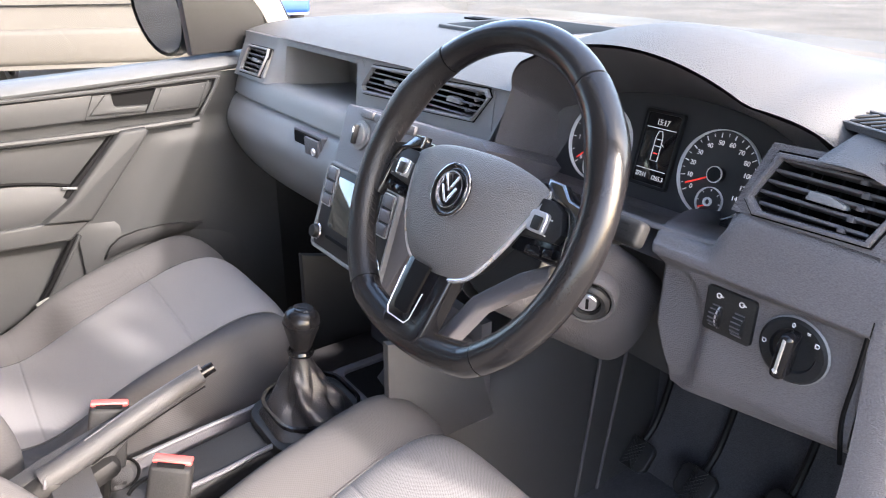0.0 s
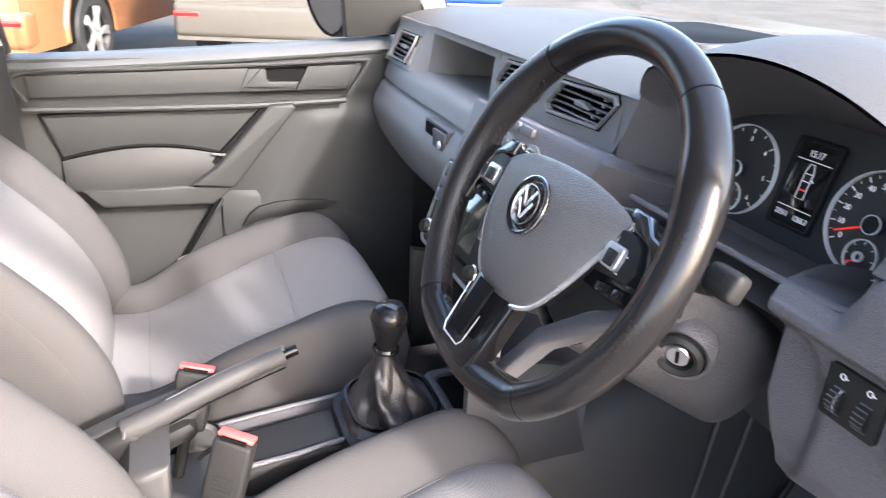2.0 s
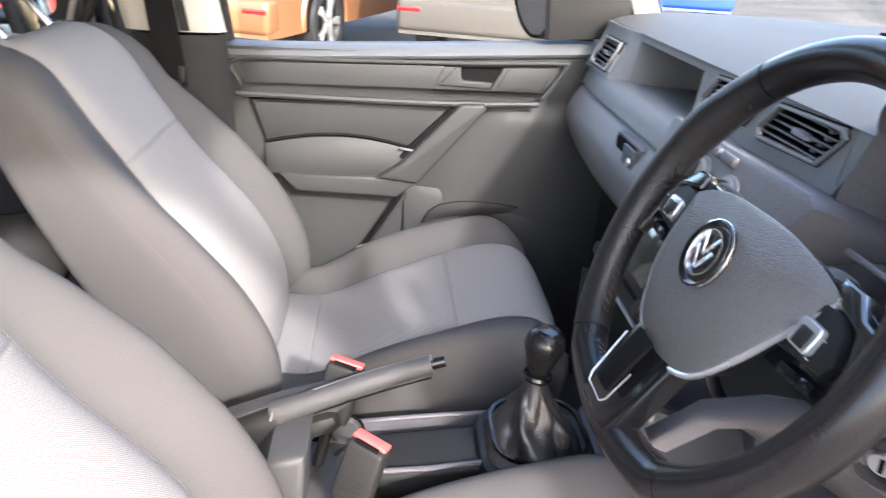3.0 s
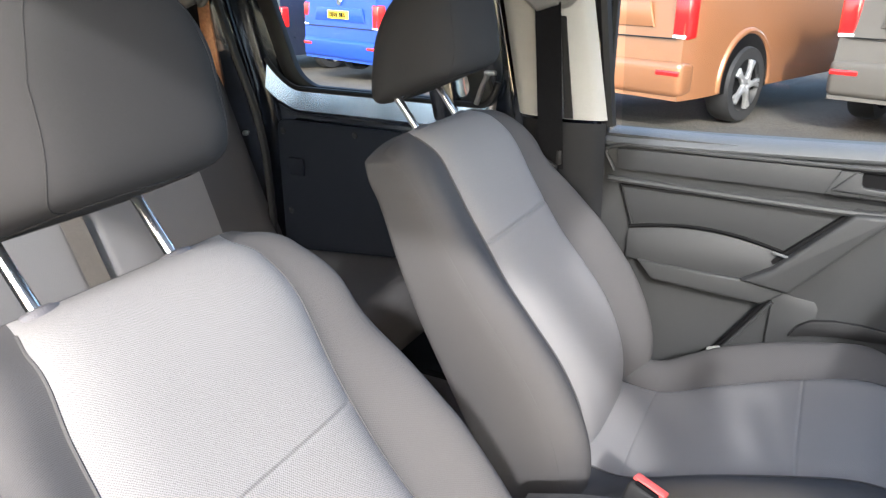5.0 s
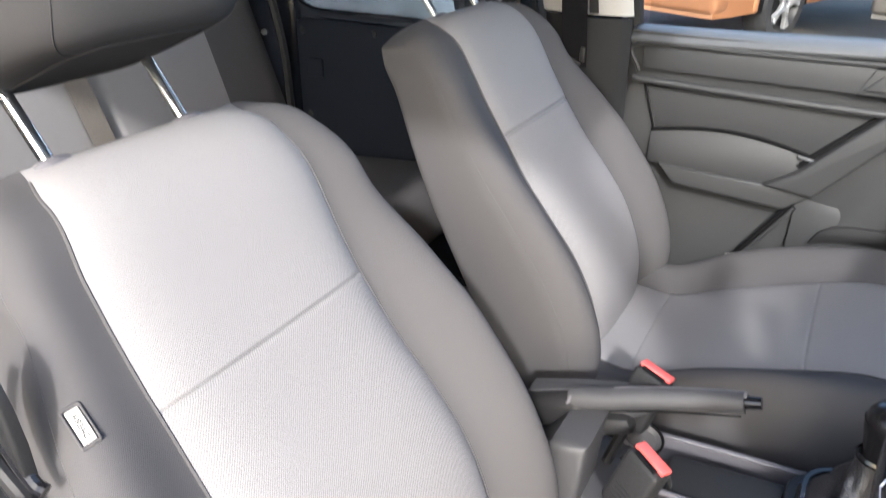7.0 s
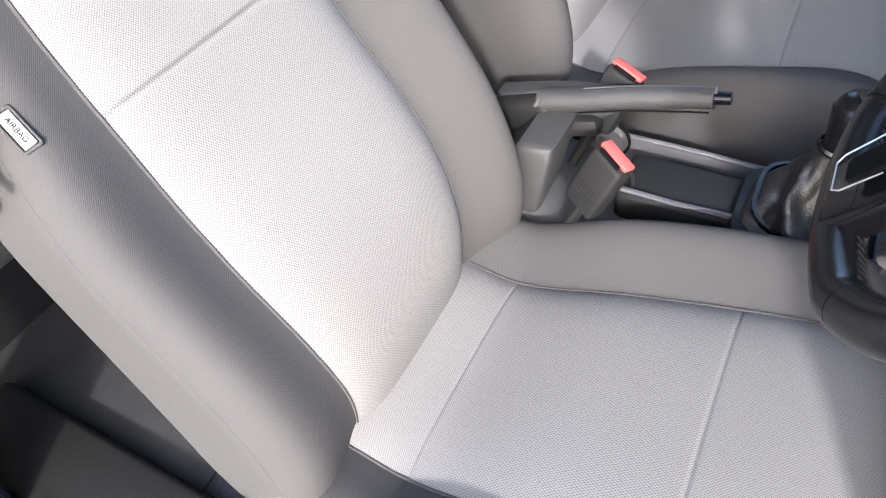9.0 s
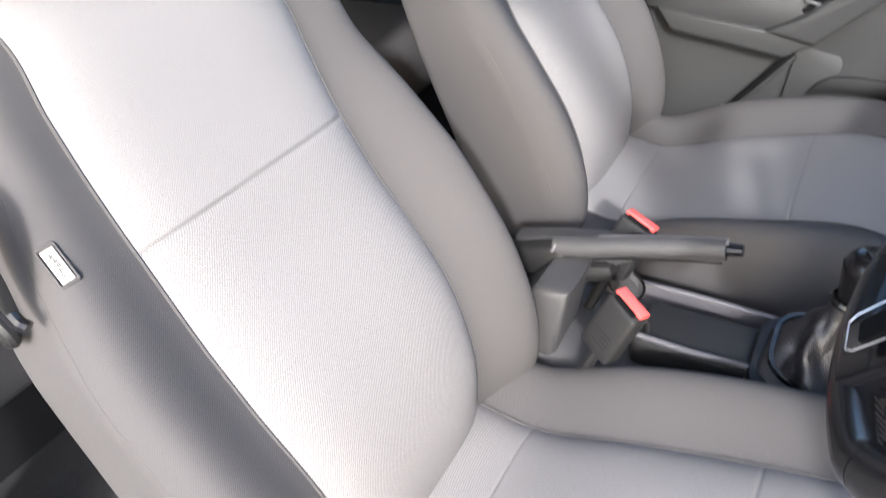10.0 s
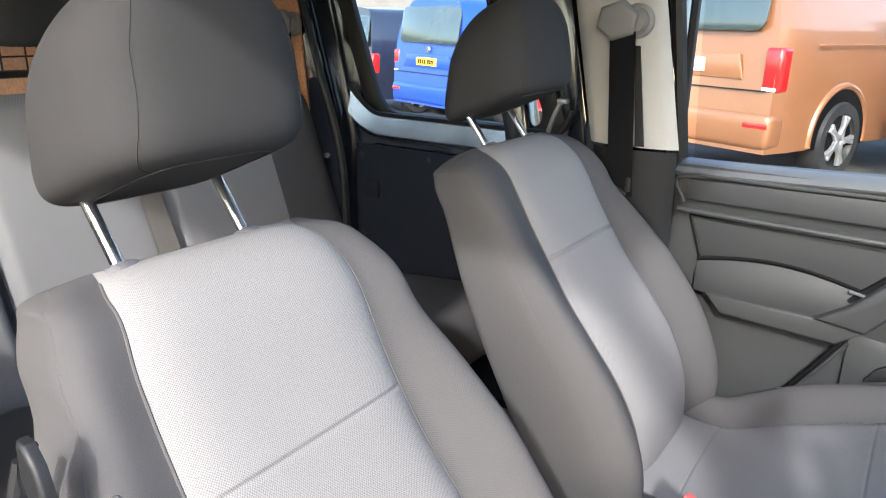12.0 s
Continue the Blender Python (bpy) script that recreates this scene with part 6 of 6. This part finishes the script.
def buckle(at, turn, lean, label):
    b = thing("seat_belt_buckle", label, "buckle", group="seat belt buckles", m=pose(*at, lean, 12, turn))
    part("body", box(0.050, 0.028, 0.085, (0, 0, -0.045), 0.006, 3), M_BUCKLE, b, "black plastic body")
    part("button", box(0.046, 0.017, 0.006, (0, 0.004, 0.0), 0.002), M_RED, b, "red release button")
    part("slot", box(0.032, 0.005, 0.004, (0, -0.009, -0.001)), M_DARK, b)
    part("print", joined(*[box(0.030 - 0.004 * (k % 2), 0.0006, 0.0022, (0, -0.0143, -0.050 - 0.006 * k)) for k in range(4)]), M_TRIMGREY, b, "small illegible moulded print")
    part("stem", tube([(0, 0, -0.08), (0.0, 0.0, -0.16)], 0.008, 8), M_BLACK, b)
    return b


buckle((0.123, 0.268, 0.846), 60, -12, "black seat belt buckle with red button beside driver seat")
buckle((-0.028, 0.232, 0.857), 75, -14, "black seat belt buckle with red button beside passenger seat")

for x, y, z, w, h, nm, lb in ((0.168, 1.12, 0.485, 0.075, 0.065, "clutch_pedal", "black rubber clutch pedal on a steel arm"), (0.307, 1.12, 0.502, 0.075, 0.065, "brake_pedal", "black rubber brake pedal on a steel arm"), (0.467, 1.09, 0.545, 0.055, 0.125, "accelerator_pedal", "dark plastic accelerator pedal")):
    p = thing(nm, lb, "pedal", (x, y, z), group="pedals")
    part("pad", place(prism(rounded(w, h, 0.018), 0.014, 0.004, 3), pose(0, 0, 0, -40)), M_RUBBER, p)
    for k in range(5):
        for sg in (-1, 1):
            part("rib", place(box(w * 0.95, 0.004, 0.0035, (0, -0.001, 0), 0.001, rot=(0, 45 * sg, 0)), pose(0, 0, 0, -40) @ pose(0, 0, -h * 0.26 + h * 0.13 * k) @ Matrix.Diagonal((0.55, 1, 0.55, 1))), M_RUBBER, p)
    part("arm", tube(spline([(0, 0.012, 0.0), (0.004, 0.06, 0.06), (0.012, 0.08, 0.20), (0.012, 0.06, 0.32)], 5), 0.007, 8), M_BLACK, p)

# ---- vehicles parked outside ----
def wheel_parts(parent, x, y, r, w, side):
    t = part("wheel", place(lathe([(r * 0.70, -w / 2), (r * 0.95, -w / 2), (r, -w * 0.3), (r, w * 0.3), (r * 0.95, w / 2), (r * 0.70, w / 2), (r * 0.66, w * 0.3)], 36), pose(x, y, r, 0, 90, 0)), M_RUBBER, parent, "black tyre")
    part("rim_dish", place(lathe([(r * 0.70, w / 2), (r * 0.66, w * 0.42), (r * 0.60, w * 0.1), (0, w * 0.1)], 36), pose(x, y, r, 0, 90 * side, 0)), M_BLACK, t)
    for k in range(5):
        for dd in (-14, 14):
            part("rim_spoke", place(box(0.036, r * 0.60, 0.04, (0, r * 0.36, 0), 0.006, rot=(0, 0, dd)), pose(x + side * w * 0.46, y, r, 0, 90 * side, 0) @ pose(0, 0, 0, 0, 0, 72 * k)), M_ALLOY, t, "alloy spoke")
    part("rim_lip", place(lathe([(r * 0.66, w * 0.40), (r * 0.70, w * 0.5), (r * 0.73, w * 0.47)], 36), pose(x, y, r, 0, 90 * side, 0)), M_ALLOY, t)


def big_van(name, label, paint, at, yaw, length=4.9, plate=M_PLATE, group="parked vans", low=0.0):
    """A panel van, its tail at its own origin, heading along its +y."""
    v = thing(name, label, "van", group=group, m=pose(at[0], at[1], yard_z(at[0], at[1]), 0, 0, yaw))
    W, H = 0.95, 1.95 - low
    def sec(s, k):
        # body sections: half outline from the sill over the roof to the other sill
        ang = k * math.pi
        c, q = math.cos(ang), math.sin(ang)
        x = W * math.copysign(abs(c) ** 0.30, c) * (1 - 0.13 * max(0, (q ** 1.6)) )
        z = 0.30 + (H - 0.30) * q ** 0.55
        t = min(1, s / 0.04)
        y = length * s - 0.06 * (1 - q) * (1 - t) + 0.12 * q ** 2 * (1 - t)
        if s > 0.72:
            f = (s - 0.72) / 0.28
            z = 0.30 + (z - 0.30) * (1 - 0.50 * f ** 1.1)
        return (x * (0.965 + 0.035 * t), y, z)
    part("body", sheet(sec, [0, 0.01, 0.02, 0.04, 0.1, 0.2, 0.3, 0.45, 0.6, 0.72, 0.78, 0.85, 0.92, 1.0], steps(0, 1, 48)), paint, v, "", 50)
    end = [Vector(sec(0, k)) for k in steps(0, 1, 48)]
    tg = bmesh.new()
    tg.faces.new([tg.verts.new(p) for p in end])
    part("tailgate", tg, paint, v, "", 50)
    part("tailgate_window", place(prism(rounded(1.50, 0.55, 0.09), 0.02, 0.006), pose(0, -0.010, 1.535 - low * 0.5, -8)), M_VANGLASS, v, "dark rear window")
    part("tailgate_panel", place(prism([(-0.62, 0.90), (-0.56, 1.10), (0.56, 1.10), (0.62, 0.90)], 0.02, 0.008), pose(0, -0.055, -0.02)), paint, v)
    part("number_plate", place(prism(rounded(0.52, 0.12, 0.01), 0.012, 0.003), pose(0, -0.070, 0.98)), plate, v, "number plate with plain bars")
    for k in range(7):
        part("plate_bar", box(0.042, 0.004, 0.07, (-0.19 + 0.055 * k + (0.03 if k > 3 else 0), -0.073, 0.98)), M_DARK if plate is M_YELLOW else plate, v)
    part("badge", place(lathe([(0, 0.006), (0.05, 0.006), (0.055, 0)], 24), pose(0, -0.035, 1.165, 90)), M_CHROME, v)
    part("bumper", box(1.88, 0.24, 0.30, (0, 0.03, 0.475), 0.06, 4), paint, v)
    part("bumper_line", box(1.70, 0.02, 0.010, (0, -0.060, 0.80), 0.003), M_BLACK, v)
    for side in (-1, 1):
        lamp = part("tail_lamp", box(0.15, 0.16, 0.35, (side * 0.865, 0.035, 0.965), 0.03, 3), M_LAMP, v, "red tail lamp")
        part("lamp_lens", box(0.12, 0.015, 0.03, (side * 0.865, -0.048, 0.815), 0.006), M_PRINT, lamp)
        part("reflector", box(0.22, 0.02, 0.045, (side * 0.815, -0.085, 0.525), 0.01), M_LAMP, v)
        arch_ = place(tube([(0, 0.46 * math.cos(a), 0.36 + 0.46 * math.sin(a)) for a in steps(-0.1, math.pi + 0.1, 24)], 0.03, 8), pose(side * 0.945, 0.98, 0))
        part("wheel_arch", arch_, paint, v)
        # no hollow here: a dark half disc on the body gives the arch's shade
        part("arch_shadow", place(prism([(0.44 * math.cos(a), 0.36 + 0.44 * math.sin(a)) for a in steps(-0.15, math.pi + 0.15, 24)], 0.006), pose(side * 0.954, 0.98, 0, 0, 0, 90)), M_DARK, v, "flat dark plate for the shade in the wheel arch")
        wheel_parts(v, side * 0.875, 0.98, 0.345, 0.22, side)
        wheel_parts(v, side * 0.86, length - 0.95, 0.345, 0.22, side)
        part("side_line", box(0.012, length * 0.62, 0.014, (side * 0.955, 0.45 + length * 0.31, 1.16), 0.004), paint, v)
        part("side_window", box(0.012, 1.0, 0.42, (side * 0.872, length * 0.60, 1.50), 0.02, rot=(0, -side * 10, 0)), M_VANGLASS, v)
    return v


big_van("orange_van", "copper orange van parked with its tail to the cab", M_ORANGE, (-5.80, -1.55), 69)
big_van("blue_van", "bright blue van with yellow number plate parked far off", M_BLUE, (-8.6, -6.35), 72, plate=M_YELLOW)
big_van("dark_van", "dark navy van parked beside the blue one", M_NAVY, (-9.9, -9.2), 72)
big_van("beige_van", "beige silver van parked with its tail to the cab", M_BEIGE, (-5.85, 1.27), 71, length=4.4, low=0.3, plate=M_BEIGE)
yard_wall = single("backdrop", box(80, 0.3, 4.0, (0, 34, 2.0)), M_PALEWALL, "pale rendered building wall across the yard", "building", kind="structure")
yard_wall_b = single("backdrop_2", box(0.3, 90, 4.0, (-36, -10, 2.0)), M_BRICK, "rendered building wall behind the vans, darkened because it faces the sun", "building", kind="structure")
big_van("blue_car", "bright blue car parked ahead of the cab", M_BLUE, (-9.6, 4.2), 75, length=4.2, low=0.55)
big_van("red_car", "low red car parked beside the blue van", M_REDPAINT, (-8.4, -3.9), 72, length=4.0, low=0.85)

# wire guard over the rear bench
guard = thing("wire_guard", "black wire mesh load guard behind the rear seats", "guard")
part("guard_frame", joined(tube([(-0.70, -1.42, 1.30), (0.70, -1.42, 1.30), (0.66, -1.42, 1.76), (-0.66, -1.42, 1.76)], 0.010, 8, closed=True)), M_BLACK, guard)
for k in range(24):
    part("wire", tube([(-0.66 + 0.0575 * k, -1.42, 1.30), (-0.66 + 0.0575 * k, -1.42, 1.76)], 0.0022, 6), M_BLACK, guard)
for k in range(8):
    part("wire", tube([(-0.69, -1.418, 1.34 + 0.0575 * k), (0.69, -1.418, 1.34 + 0.0575 * k)], 0.0022, 6), M_BLACK, guard)
